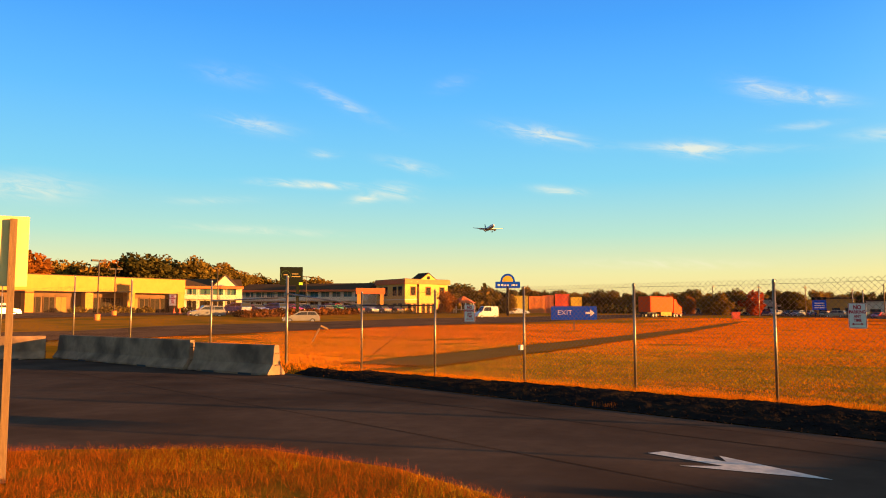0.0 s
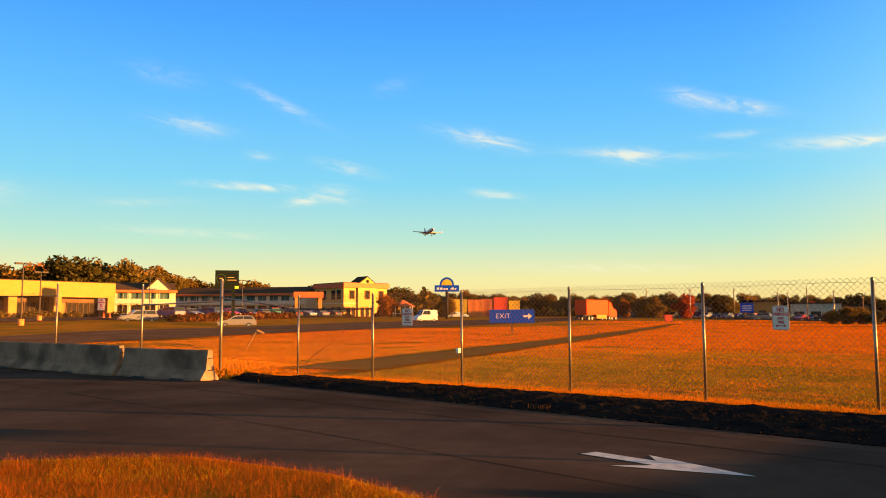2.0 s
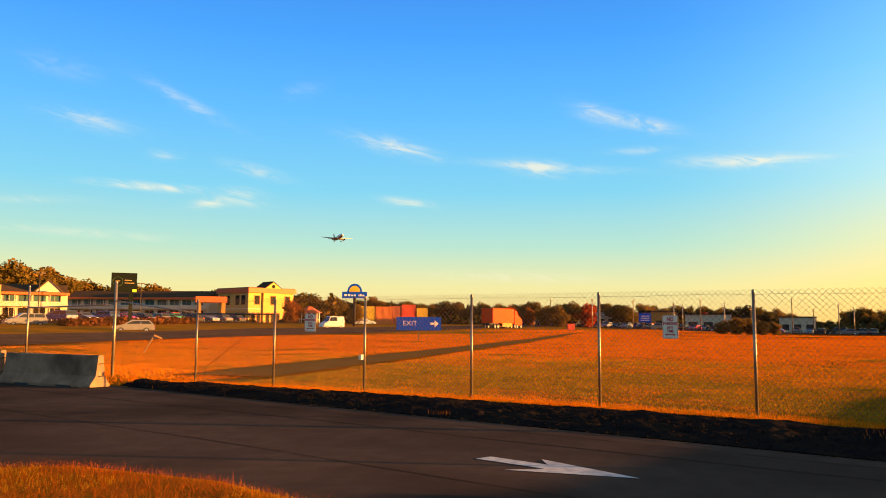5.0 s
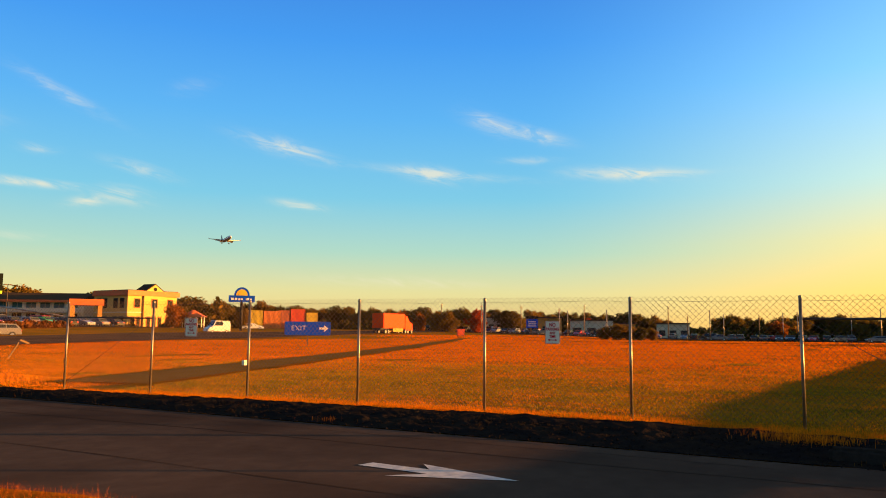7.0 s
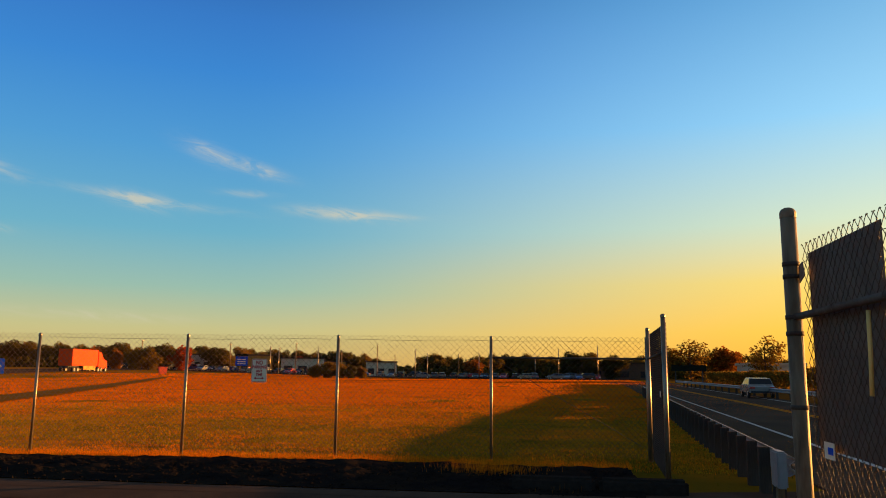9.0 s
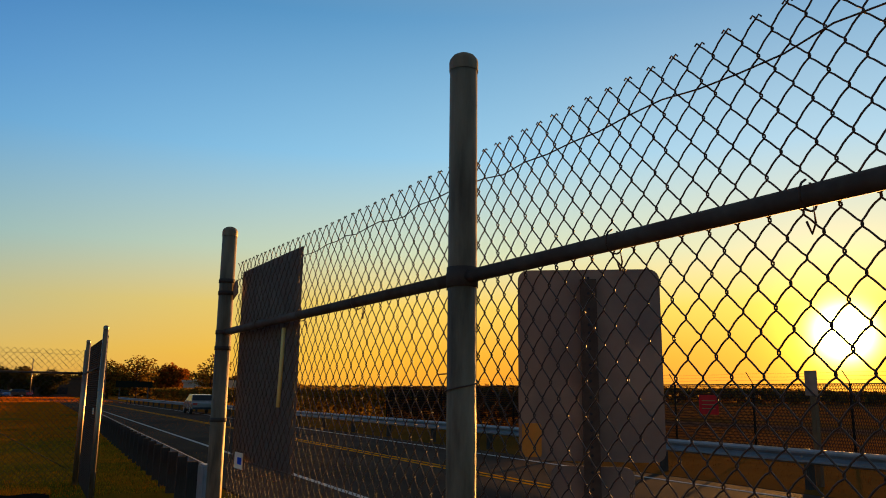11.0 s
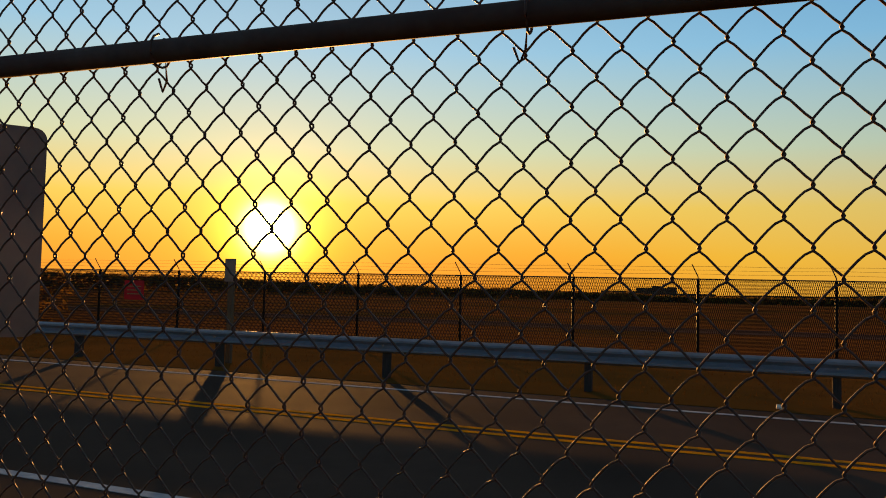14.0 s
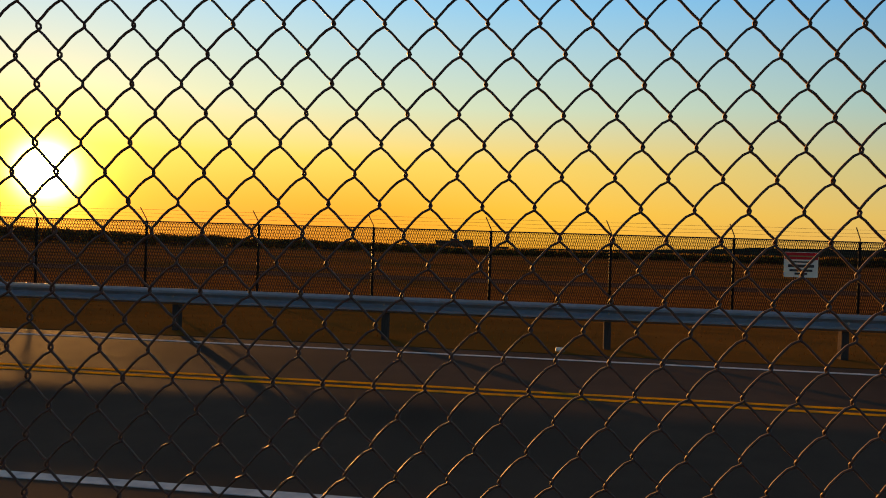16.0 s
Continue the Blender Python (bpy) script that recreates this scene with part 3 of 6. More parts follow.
# near posts and caps wear the darker galv, their shade painted in
for px, ph in ((-4.2, 2.45), (-1.25, 2.45), (1.825, 2.475), (4.02, 2.41)):
    p = part("post", dome_post(ph, 0.0365), M["galv_shaded"], near, at=(px, FY, 0))
    part("cap", cap(ph, 0.0365), M["galv_shaded"], p)
    for bz in ((RZ,) if px < 4 else (2.16, 2.10, RZ, 1.83, 1.49, 0.9)):
        part("clamp", band(0.0365, bz, 0.05 if px < 4 else 0.02), M["rail_steel"], p)
    if 1 < px < 3:
        for bz in (1.62, 1.20, 0.8):
            part("tie_wire", T([(0.04 * math.cos(a) * (1 + 0.02 * k), 0.04 * math.sin(a), bz + 0.004 * k) for k, a in enumerate(np.linspace(0, 6.6, 14))] + [(0.055, 0.035, bz + 0.05)], 0.0018, 5), M["wire"], p)
for a, b in ((-4.2, -1.25), (-1.25, 1.825), (1.825, 4.02)):
    part("rail", T([(a + 0.03, FY, rail_z(a)), (b - 0.03, FY, rail_z(b))], 0.0165, 16), M["rail_steel"], near)
one = mesh_of("wire", strand(65.2 * PZ / 2, 0.0016, 6), M["wire"])
two = mesh_of("wire", strand(65.2 * PZ / 2, 0.0016, 6, -1), M["wire"]); two.transform(Matrix.Rotation(math.pi, 4, "Z"))
k0 = 0.390 - PX / 4


def sag(x):
    """How the mesh hangs between the posts."""
    return float(np.interp(x, (-1.0, -0.28, 0.36, 0.66, 0.8, 1.1, 1.44, 1.8, 2.3, 2.8, 3.9), (0.018, 0.008, 0.0, -0.006, -0.011, -0.0145, -0.0175, -0.024, -0.027, -0.028, -0.012)))


i = math.ceil((-4.1 - k0) / (PX / 2))
while k0 + i * PX / 2 < 3.99:
    wx = k0 + i * PX / 2 + float(np.interp(i, (-30, 0, 8, 13, 36, 48, 56), (0.003, 0.0, 0.003, -0.005, -0.008, -0.030, -0.044)))
    part("wire", one if i % 2 == 0 else two, None, near, at=(wx, MESH_Y + 0.0015 * math.sin(i * 1.7), 0.0105 + sag(wx)))
    i += 1
rnd = random.Random(4)
part("tension_wire", T([(x, MESH_Y + 0.004, 2.175 + sag(x) + rnd.uniform(-0.009, 0.009)) for x in np.arange(-4.6, 4.0, 0.085)], 0.0017, 5), M["wire"], near)
for tx in (-3.4, -2.7, -2.0, -0.75, -0.2, 0.347, 0.881, 1.283, 2.45, 2.95, 3.45):
    bm = bmesh.new()
    tube(bm, [(0.004 * k / 10, 0.0235 * math.sin(a), 0.0235 * math.cos(a)) for k, a in enumerate(np.linspace(0.3, 5.9, 12))] + [(0.012, -0.028, -0.035), (0.02, -0.03, -0.05), (0.028, -0.03, -0.03)], 0.0019, 5)
    part("tie_wire", bm, M["wire"], near, at=(tx, FY, rail_z(tx)))

# plate wired to the fence
plate = thing("metal_plate", "grey sheet metal plate wired behind the fence mesh", "panel", (3.525, MESH_Y - 0.022, 1.315))
bm = B(-0.41, 0.41, -0.002, 0.002, 0, 0.885)
part("sheet", bm, M["plate_steel"], plate)
# traffic sign seen from behind
sg = thing("traffic_sign", "back of a roadside traffic sign on a perforated steel post", "traffic sign", pose(2.13, -2.035, 0, 0, 0, math.degrees(math.atan2(0.35, 0.28))))


def rounded(bm, w, z0, z1, r, y0, y1):
    o = []
    for cx, cz, a0 in ((w / 2 - r, z1 - r, 0), (-w / 2 + r, z1 - r, 90), (-w / 2 + r, z0 + r, 180), (w / 2 - r, z0 + r, 270)):
        for k in range(6):
            a = radians(a0 + 18 * k)
            o.append((cx + r * math.cos(a), cz + r * math.sin(a)))
    prism(bm, o, y0, y1)


bm = bmesh.new(); rounded(bm, 0.457, 1.42, 2.03, 0.035, -0.002, 0.002); part("panel", bm, M["alu"], sg)
bm = bmesh.new(); rounded(bm, 0.26, 0.9, 1.405, 0.03, -0.002, 0.002); part("panel", bm, M["alu"], sg)


def fence_run(name, label, x0, y0, x1, y1, count, h, mesh_h, post_r, sides=10, rad=0.0019, px=0.0567, pz=0.0686, wire="wire"):
    """A run of chain link between two places with posts at even steps."""
    t = thing(name, label, "fence", (0, 0, 0))
    d = Vector((x1 - x0, y1 - y0, 0)); ln = d.length
    ang = math.atan2(d.y, d.x)
    pm = mesh_of("post", dome_post(h, post_r, sides), M["galv"])
    cm = mesh_of("cap", cap(h, post_r), M["galv"])
    for k in range(count):
        p = Vector((x0, y0, 0)) + d * (k / (count - 1))
        ob = part("post", pm, None, t, at=(p.x, p.y, land(p.x, p.y)))
        part("cap", cm, None, ob)
    v, f = chain_sheet(ln, mesh_h, rad, px, pz)
    c, s = math.cos(ang), math.sin(ang)
    v = [(x0 + x * c - (y - 0.04) * s, y0 + x * s + (y - 0.04) * c, z + 0.03 + land(x0 + x * c, y0 + x * s)) for x, y, z in v]
    ob = part("mesh", from_arrays("mesh", v, f, M[wire]), None, t, "fine diamond wire mesh")
    ob["kind"] = "stuff"
    return t


def FAx(y):
    return 15.41 - (y - 0.99) * 0.1075


fa = fence_run("meadow_fence", "chain link fence with steel posts along the meadow", FAx(-1.98), -1.98, FAx(19.1), 19.1, 8, 2.32, 2.36, 0.030, rad=0.0044, px=0.113, pz=0.113)
rnd = random.Random(11)
part("tension_wire", T([(FAx(y) - 0.045, y, 2.25 + rnd.uniform(-0.015, 0.015) + land(FAx(y), y)) for y in np.arange(-1.9, 19.1, 0.4)], 0.0025, 4), M["wire"], fa)
part("brace_rail", T([(FAx(-1.95), -1.95, 1.92), (FAx(0.99), 0.99, 1.92)], 0.021, 8), M["rail_steel"], fa)
part("truss_rod", T([(FAx(-1.85) - 0.03, -1.85, 0.25), (FAx(0.95) - 0.03, 0.95, 1.88)], 0.006, 5), M["rail_steel"], fa)
part("corner_post", dome_post(2.48, 0.037), M["galv"], fa, at=(FAx(-1.98) + 0.06, -2.02, 0))
part("brace_rail", T([(FAx(16.12), 16.12, 1.9), (FAx(19.1), 19.1, 1.92)], 0.021, 8), M["rail_steel"], fa)
part("truss_rod", T([(FAx(16.2) - 0.03, 16.2, 1.86), (FAx(19.0) - 0.03, 19.0, 0.2)], 0.006, 5), M["rail_steel"], fa)
part("junction_box", B(-0.05, 0.05, -0.04, 0.04, -0.06, 0.06), M["sign_white"], fa, "small white box on a post", at=(FAx(13.1) - 0.07, 13.12, 0.84))

# gate at the corner: a wing of mesh with its plate
wing = fence_run("gate_wing_fence", "short chain link wing of the gateway beside the road", 12.03, -1.82, 15.68, -2.0, 2, 2.50, 2.38, 0.0365, rad=0.0022, px=0.0567, pz=0.0686)
part("rail", T([(12.03, -1.82, 1.96), (15.68, -2.0, 1.92)], 0.021, 8), M["rail_steel"], wing)
part("plate", B(-0.45, 0.45, -0.004, 0.004, -0.4, 0.4), M["alu"], wing, "grey metal plate wired to the mesh", at=pose(12.7, -1.92, 1.62, 0, 0, -2.8))
part("tag", B(-0.06, 0.06, -0.004, 0.004, -0.045, 0.045), M["sign_white"], wing, "small white tag", at=pose(12.45, -1.80, 1.33, 0, 0, -2.8))

# far gateway on the driveway, closed by the barriers
gate = thing("driveway_gate", "closed chain link gate behind concrete barriers", "gate", (0, 0, 0))
for gx_, gy_, gh in ((13.06, 22.86, 2.93), (12.55, 27.6, 2.9), (11.84, 34.1, 3.15), (11.2, 40.1, 3.5), (10.1, 50.2, 3.6)):
    p = part("post", dome_post(gh, 0.045 if gy_ < 23 else 0.036, 12), M["galv"], gate, at=(gx_, gy_, 0))
    part("cap", cap(gh, 0.045 if gy_ < 23 else 0.036), M["galv"], p)
for a, b in (((13.06, 22.86, 2.34), (FAx(19.1), 19.1, 1.93)), ((13.06, 22.86, 2.22), (12.55, 27.6, 2.15)), ((11.84, 34.1, 2.62), (11.2, 40.1, 2.72)), ((11.2, 40.1, 2.72), (10.1, 50.2, 2.93))):
    part("rail", T([a, b], 0.024, 8), M["rail_steel"] if a[1] > 23 else M["galv"], gate)
for a, b, hh in (((FAx(19.1), 19.1), (13.06, 22.86), 2.2), ((13.06, 22.86), (12.55, 27.6), 2.3), ((12.55, 27.6), (11.84, 34.1), 2.5), ((11.84, 34.1), (11.2, 40.1), 2.8), ((11.2, 40.1), (10.1, 50.2), 3.0)):
    ln = math.dist(a, b)
    v, f = chain_sheet(ln, hh, 0.0024, 0.113, 0.113)
    c, s_ = (b[0] - a[0]) / ln, (b[1] - a[1]) / ln
    part("mesh", from_arrays("mesh", [(a[0] + x * c - y * s_, a[1] + x * s_ + y * c, z + 0.04) for x, y, z in v], f, M["wire"]), None, gate)["kind"] = "stuff"

# airfield fence with barbed wire
F0 = 20.2
AFX = [9.45 + 3.03 * k for k in range(-14, 11)]
air = thing("airfield_fence", "tall airfield security fence with barbed wire on leaning arms", "fence", (0, 0, 0))
pm = mesh_of("post", dome_post(2.04, 0.036, 8), M["black_wire"])
am = mesh_of("arm", T([(0, 0, 2.0), (0.0, 0.02, 2.06), (0.14, 0.10, 2.36)], 0.014, 5), M["rail_steel"])
for k, x in enumerate(AFX):
    p = part("post", pm, None, air, at=(x, -F0, 0.02))
    part("arm", am, None, p)
for k in range(3):
    part("barbed_wire", T([(x + 0.05 * k, -F0 + 0.04 + 0.027 * k, 2.14 + 0.09 * k + 0.01 * math.sin(x * 2 + k)) for x in np.arange(AFX[0], AFX[-1], 0.75)], 0.003, 4), M["wire"], air)
part("top_rail", T([(AFX[0], -F0 + 0.03, 2.02), (AFX[-1], -F0 + 0.03, 2.02)], 0.018, 6), M["rail_steel"], air)
v, f = chain_sheet(AFX[-1] - AFX[0], 1.96, 0.0080, 0.0440, 0.1700)
part("mesh", from_arrays("mesh", [(AFX[0] + x, -F0 + 0.05 + y, z + 0.06) for x, y, z in v], f, M["black_wire"]), None, air, "dense wire mesh")["kind"] = "stuff"


# ---- guard rails ----
def w_beam(length):
    prof = [(0.0, -0.133), (0.03, -0.12), (0.08, -0.095), (0.08, -0.06), (0.03, -0.026), (0.012, 0.0), (0.03, 0.026), (0.08, 0.06), (0.08, 0.095), (0.03, 0.12), (0.0, 0.133)]
    bm = bmesh.new()
    loop = prof + [(y - 0.018, z) for y, z in prof[::-1]]
    a = [bm.verts.new((0, y, z)) for y, z in loop]
    b = [bm.verts.new((length, y, z)) for y, z in loop]
    for k in range(len(loop)):
        q = (k + 1) % len(loop)
        bm.faces.new((a[k], b[k], b[q], a[q]))
    for k in range(len(prof) - 1):
        q = len(loop) - 1 - k
        bm.faces.new((a[k], a[k + 1], a[q - 1], a[q])); bm.faces.new((b[q], b[q - 1], b[k + 1], b[k]))
    return bm


def guardrail(label, x0, y0, x1, y1, first, step, side, z=0.592):
    t = thing("guardrail", label, "guardrail", pose(x0, y0, 0, 0, 0, math.degrees(math.atan2(y1 - y0, x1 - x0))))
    ln = math.dist((x0, y0), (x1, y1))
    seg = 3.81 * 2
    k = 0
    bmA = mesh_of("beam", w_beam(seg + 0.15), M["beam"])
    while k * seg < ln:
        part("beam", bmA, None, t, at=pose(k * seg, 0.085 * side + (0.004 if k % 2 else 0), z, 0, 0, 0) @ Matrix.Diagonal((1, side, 1, 1)))
        k += 1
    bm = bmesh.new(); box(bm, -0.055, 0.055, -0.09 if side > 0 else -0.06, 0.06 if side > 0 else 0.09, -0.3, z + 0.13)
    pm = mesh_of("post", bm, M["dark_post"])
    bm = bmesh.new(); tube(bm, [(0, 0.16 * side, z), (0, 0.18 * side, z)], 0.018, 8); bo = mesh_of("bolt", bm, M["galv"])
    x = first
    while x < ln:
        p = part("post", pm, None, t, at=(x, 0, 0))
        part("bolt", bo, None, p)
        x += step
    return t


GV = 13.1
guardrail("galvanised guardrail along the far road edge", -60, -GV + 60 * 0.035, 110, -GV - 110 * 0.035, 0.47, 3.62, 1)
guardrail("galvanised guardrail on close timber posts", 10.75, -3.05, 60, -6.6, 0.15, 1.0, -1, 0.50)
blk = thing("guardrail_terminal", "grey steel end piece of the guardrail", "guardrail end", (10.62, -2.98, 0))
bm = B(-0.16, 0.16, -0.06, 0.06, 0.25, 0.70); bmesh.ops.bevel(bm, geom=bm.edges[:], offset=0.02, segments=2, affect="EDGES")
part("head", bm, M["beam"], blk)
part("stub", B(-0.05, 0.05, -0.04, 0.04, -0.2, 0.3), M["timber"], blk)

# post with a small plate by the far guardrail
fw = thing("marker_post", "square timber post with a small plate behind the guardrail", "sign post", (9.42, -14.05, 0))
part("post", B(-0.05, 0.05, -0.05, 0.05, -0.2, 1.95), M["timber"], fw)
part("plate", B(-0.13, 0.13, 0.055, 0.06, 1.68, 2.15), M["alu"], fw)


# ---- signs ----
def backed(t, w, h, z, face, y=0.0, r=0.03, name="panel", yb=0.004):
    bm = bmesh.new(); rounded(bm, w, z, z + h, r, y, y + yb)
    return part(name, bm, M[face], t)


def no_parking(at):
    t = thing("no_parking_sign", "white sign with red letters no parking any time", "parking sign", at, group="no parking signs")
    p = backed(t, 0.305, 0.457, -0.2285, "sign_white")
    bm = bmesh.new(); rounded(bm, 0.291, -0.221, 0.221, 0.026, -0.0012, -0.0004); part("border", bm, M["sign_red"], p, "thin dark red border")
    bm = bmesh.new(); rounded(bm, 0.275, -0.213, 0.213, 0.02, -0.0028, -0.0013); part("face", bm, M["sign_white"], p)
    for txt, z, sz in (("NO", 0.150, 0.105), ("PARKING", 0.066, 0.082), ("ANY", -0.012, 0.074), ("TIME", -0.084, 0.074)):
        part("lettering", text_mesh(txt, sz, M["sign_red"], 0.0015, sx=0.80, bold=0.035), None, p, at=(0, -0.005, z))
    bm = bmesh.new()
    prism(bm, [(-0.10, -0.15), (-0.06, -0.125), (-0.06, -0.142), (0.06, -0.142), (0.06, -0.125), (0.10, -0.15), (0.06, -0.175), (0.06, -0.158), (-0.06, -0.158), (-0.06, -0.175)], -0.0055, -0.003)
    part("double_arrow", bm, M["sign_red"], p)
    for bz in (0.205, -0.205):
        part("bolt", T([(0, -0.004, bz), (0, -0.007, bz)], 0.008, 6), M["galv"], p)
    return t


FA_ANG = math.degrees(math.atan2(1, -0.1075)) - 180
no_parking(pose(FAx(5.57) - 0.07, 5.57, 1.63, 0, 0, FA_ANG))
no_parking(pose(FAx(14.78) - 0.07, 14.78, 1.68, 0, 0, FA_ANG + 22))
no_parking(pose(FAx(30.4) - 0.07, 30.4, 2.22, 0, 0, FA_ANG + 30))

lp = thing("post_sign", "back of a white sign on a square timber post", "sign", pose(1.785, 8.51, 0.03, 0, 0, -18))
part("post", B(-0.03, 0.03, -0.03, 0.03, -0.2, 2.57), M["timber"], lp)
bm = bmesh.new(); rounded(bm, 0.27, 1.90, 2.60, 0.01, 0.037, 0.042); part("panel", bm, M["sign_cream"], lp)
# channel of the near traffic sign
ch = part("post", B(-0.026, 0.026, 0.0045, 0.03, -0.3, 1.995), M["channel"], sg, "dark perforated steel channel")
hole = mesh_of("hole", T([(0, 0.0295, 0), (0, 0.0308, 0)], 0.005, 6), M["black"])
for k in range(60):
    part("hole", hole, None, ch, at=(0, 0, 0.5 + k * 0.0254))
for z in (1.94, 1.5, 1.1):
    part("bolt", T([(0, 0.028, z), (0, 0.034, z)], 0.0045, 6), M["channel"], sg)
bm = bmesh.new(); rounded(bm, 0.062, 1.43, 1.535, 0.01, 0.003, 0.006); part("sticker", bm, mat("sticker_orange", (0.7, 0.25, 0.02), None, 20, 0.6), sg, "small orange sticker", at=(0.187, 0, 0))
# bits on the plate
part("bracket", B(-0.05, 0.05, 0.0245, 0.03, 0.76, 0.83), M["alu"], plate, "bent corner tab", at=pose(0.18, 0.0, 0.05, 0, 20, 0))
part("strap", T([(-0.34, 0.04, 0.56), (-0.345, 0.045, 0.40), (-0.33, 0.045, 0.25)], 0.008, 6), M["sign_cream"], plate, "hanging pale strap")
part("label", B(-0.06, 0.06, 0.0245, 0.028, 0.02, 0.09), M["sign_white"], plate, "white label with a blue mark", at=(0.22, 0, -0.05))
part("mark", B(-0.03, 0.03, 0.0285, 0.030, 0.04, 0.07), M["sign_blue"], plate, at=(0.20, 0, -0.05))

# airfield warning signs
wr = thing("warning_sign", "white airfield warning sign with a red header", "warning sign", pose(-7.3, -20.1, 1.42, 0, 0, 180))
backed(wr, 0.82, 0.62, -0.31, "sign_white")
bm = bmesh.new(); rounded(bm, 0.80, 0.13, 0.30, 0.01, -0.004, 0.0); part("header", bm, M["sign_red"], wr)
for k, (z, wd, hh) in enumerate(((0.21, 0.6, 0.03), (0.07, 0.5, 0.035), (-0.03, 0.62, 0.07), (-0.14, 0.55, 0.055), (-0.22, 0.3, 0.05))):
    part("text_bar", B(-wd / 2, wd / 2, -0.007, -0.0042, z - hh / 2, z + hh / 2), M["muted_white"] if k == 0 else M["rail_steel"], wr)
rs = thing("warning_sign", "red airfield warning sign on the fence", "warning sign", pose(17.1, -20.1, 1.40, 0, 0, 180))
backed(rs, 0.75, 0.6, -0.3, "sign_red")
for z in (0.12, 0.0, -0.12):
    part("text_bar", B(-0.26, 0.26, -0.004, -0.001, z - 0.012, z + 0.012), M["muted_white"], rs)


# ---- barriers ----
def barrier(x0, y0, x1, y1, h=0.82):
    ln = math.dist((x0, y0), (x1, y1))
    t = thing("concrete_barrier", "worn grey precast concrete road barrier", "barrier", pose(x0, y0, 0, 0, 0, math.degrees(math.atan2(y1 - y0, x1 - x0)) - 90), group="road barriers")
    bm = bmesh.new()
    prof = [(-0.30, 0.0), (-0.30, 0.07), (-0.13, 0.30), (-0.08, h - 0.02), (-0.06, h), (0.06, h), (0.08, h - 0.02), (0.13, 0.30), (0.30, 0.07), (0.30, 0.0)]
    n = 14
    r = random.Random(int(x0 * 10))
    rows = []
    for i in range(n + 1):
        row = []
        for k, (x, z) in enumerate(prof):
            j = 0.006
            chip = 0.03 * r.random() if k in (0, 9) else 0
            row.append(bm.verts.new((x + r.uniform(-j, j), ln * i / n, z + chip + (r.uniform(-j, j) if z else 0))))
        rows.append(row)
    for a, b in zip(rows, rows[1:]):
        for k in range(len(prof)):
            q = (k + 1) % len(prof)
            bm.faces.new((a[k], b[k], b[q], a[q]))
    bm.faces.new(rows[0]); bm.faces.new(rows[-1][::-1])
    part("body", bm, M["concrete"], t)
    for ye, s in ((0.0, -1), (ln, 1)):
        for z in (0.28, h - 0.22):
            part("steel_loop", T([(-0.05, ye, z), (-0.045, ye + s * 0.05, z + 0.01), (0.0, ye + s * 0.085, z + 0.012), (0.045, ye + s * 0.05, z + 0.01), (0.05, ye, z)], 0.010, 6), M["rail_steel"], t, "rusty steel coupling loop")
    for k in range(2):
        yy = ln * (0.27 + 0.46 * k)
        part("fork_slot", B(-0.306, -0.292, yy - 0.28, yy + 0.28, 0.0, 0.055), M["black"], t, "dark worn slot at the foot")
    return t


barrier(10.42, 18.75, 9.72, 22.3)
barrier(9.66, 22.5, 8.42, 31.6, 0.88)
barrier(7.8, 31.3, 3.9, 32.6, 0.86)
kb = thing("kerb_timber", "black rubber kerb along the millings", "kerb", (0, 0, 0))
for y in (-0.75, -2.0):
    bm = B(11.35, 11.62, y, y + 1.2, -0.05, 0.20); bmesh.ops.bevel(bm, geom=bm.edges[:], offset=0.05, segments=3, affect="EDGES")
    part("kerb_piece", bm, M["kerb"], kb)


# ---- grass ----
def blades(name, label, n, place, hmin, hmax, wd, material, seed, bend=0.45):
    r = random.Random(seed)
    verts, faces = [], []
    while len(faces) < n:
        x, y, z = place(r)
        h = r.uniform(hmin, hmax); a = r.uniform(0, math.tau); lean = r.uniform(0, bend) * h; la = r.uniform(0, math.tau)
        w = wd * r.uniform(0.6, 1.3)
        dx, dy = math.cos(a) * w / 2, math.sin(a) * w / 2
        b = len(verts)
        mx, my = math.cos(la) * lean, math.sin(la) * lean
        verts += [(x - dx, y - dy, z), (x + dx, y + dy, z), (x + mx * 0.35 + dx * 0.6, y + my * 0.35 + dy * 0.6, z + h * 0.6), (x + mx * 0.35 - dx * 0.6, y + my * 0.35 - dy * 0.6, z + h * 0.6), (x + mx, y + my, z + h)]
        faces += [(b, b + 1, b + 2, b + 3), (b + 3, b + 2, b + 4)]
    ob = part(name, from_arrays(name, verts, faces, M[material]), None)
    return tagged(ob, label, "grass", kind="stuff")


def in_island(r):
    while True:
        x, y = r.uniform(-3.5, 5.1), r.uniform(4.0, 11.2)
        edge = float(np.interp(y, (4.0, 5.1, 6.6, 8.6, 10.2, 11.2), (4.9, 5.02, 5.1, 4.6, 2.7, 0.5)))
        if x < edge - abs(r.gauss(0, 0.06)) and not (x < 1 and y < 5.5):
            if noise.noise((x * 1.3, y * 1.3, 3)) > -0.2 or r.random() < 0.4:
                return x, y, 0.02


def green_patch(r):
    while True:
        x, y, z = in_island(r)
        if noise.noise((x * 0.7, y * 0.7, 9)) > 0.05:
            return x, y, z


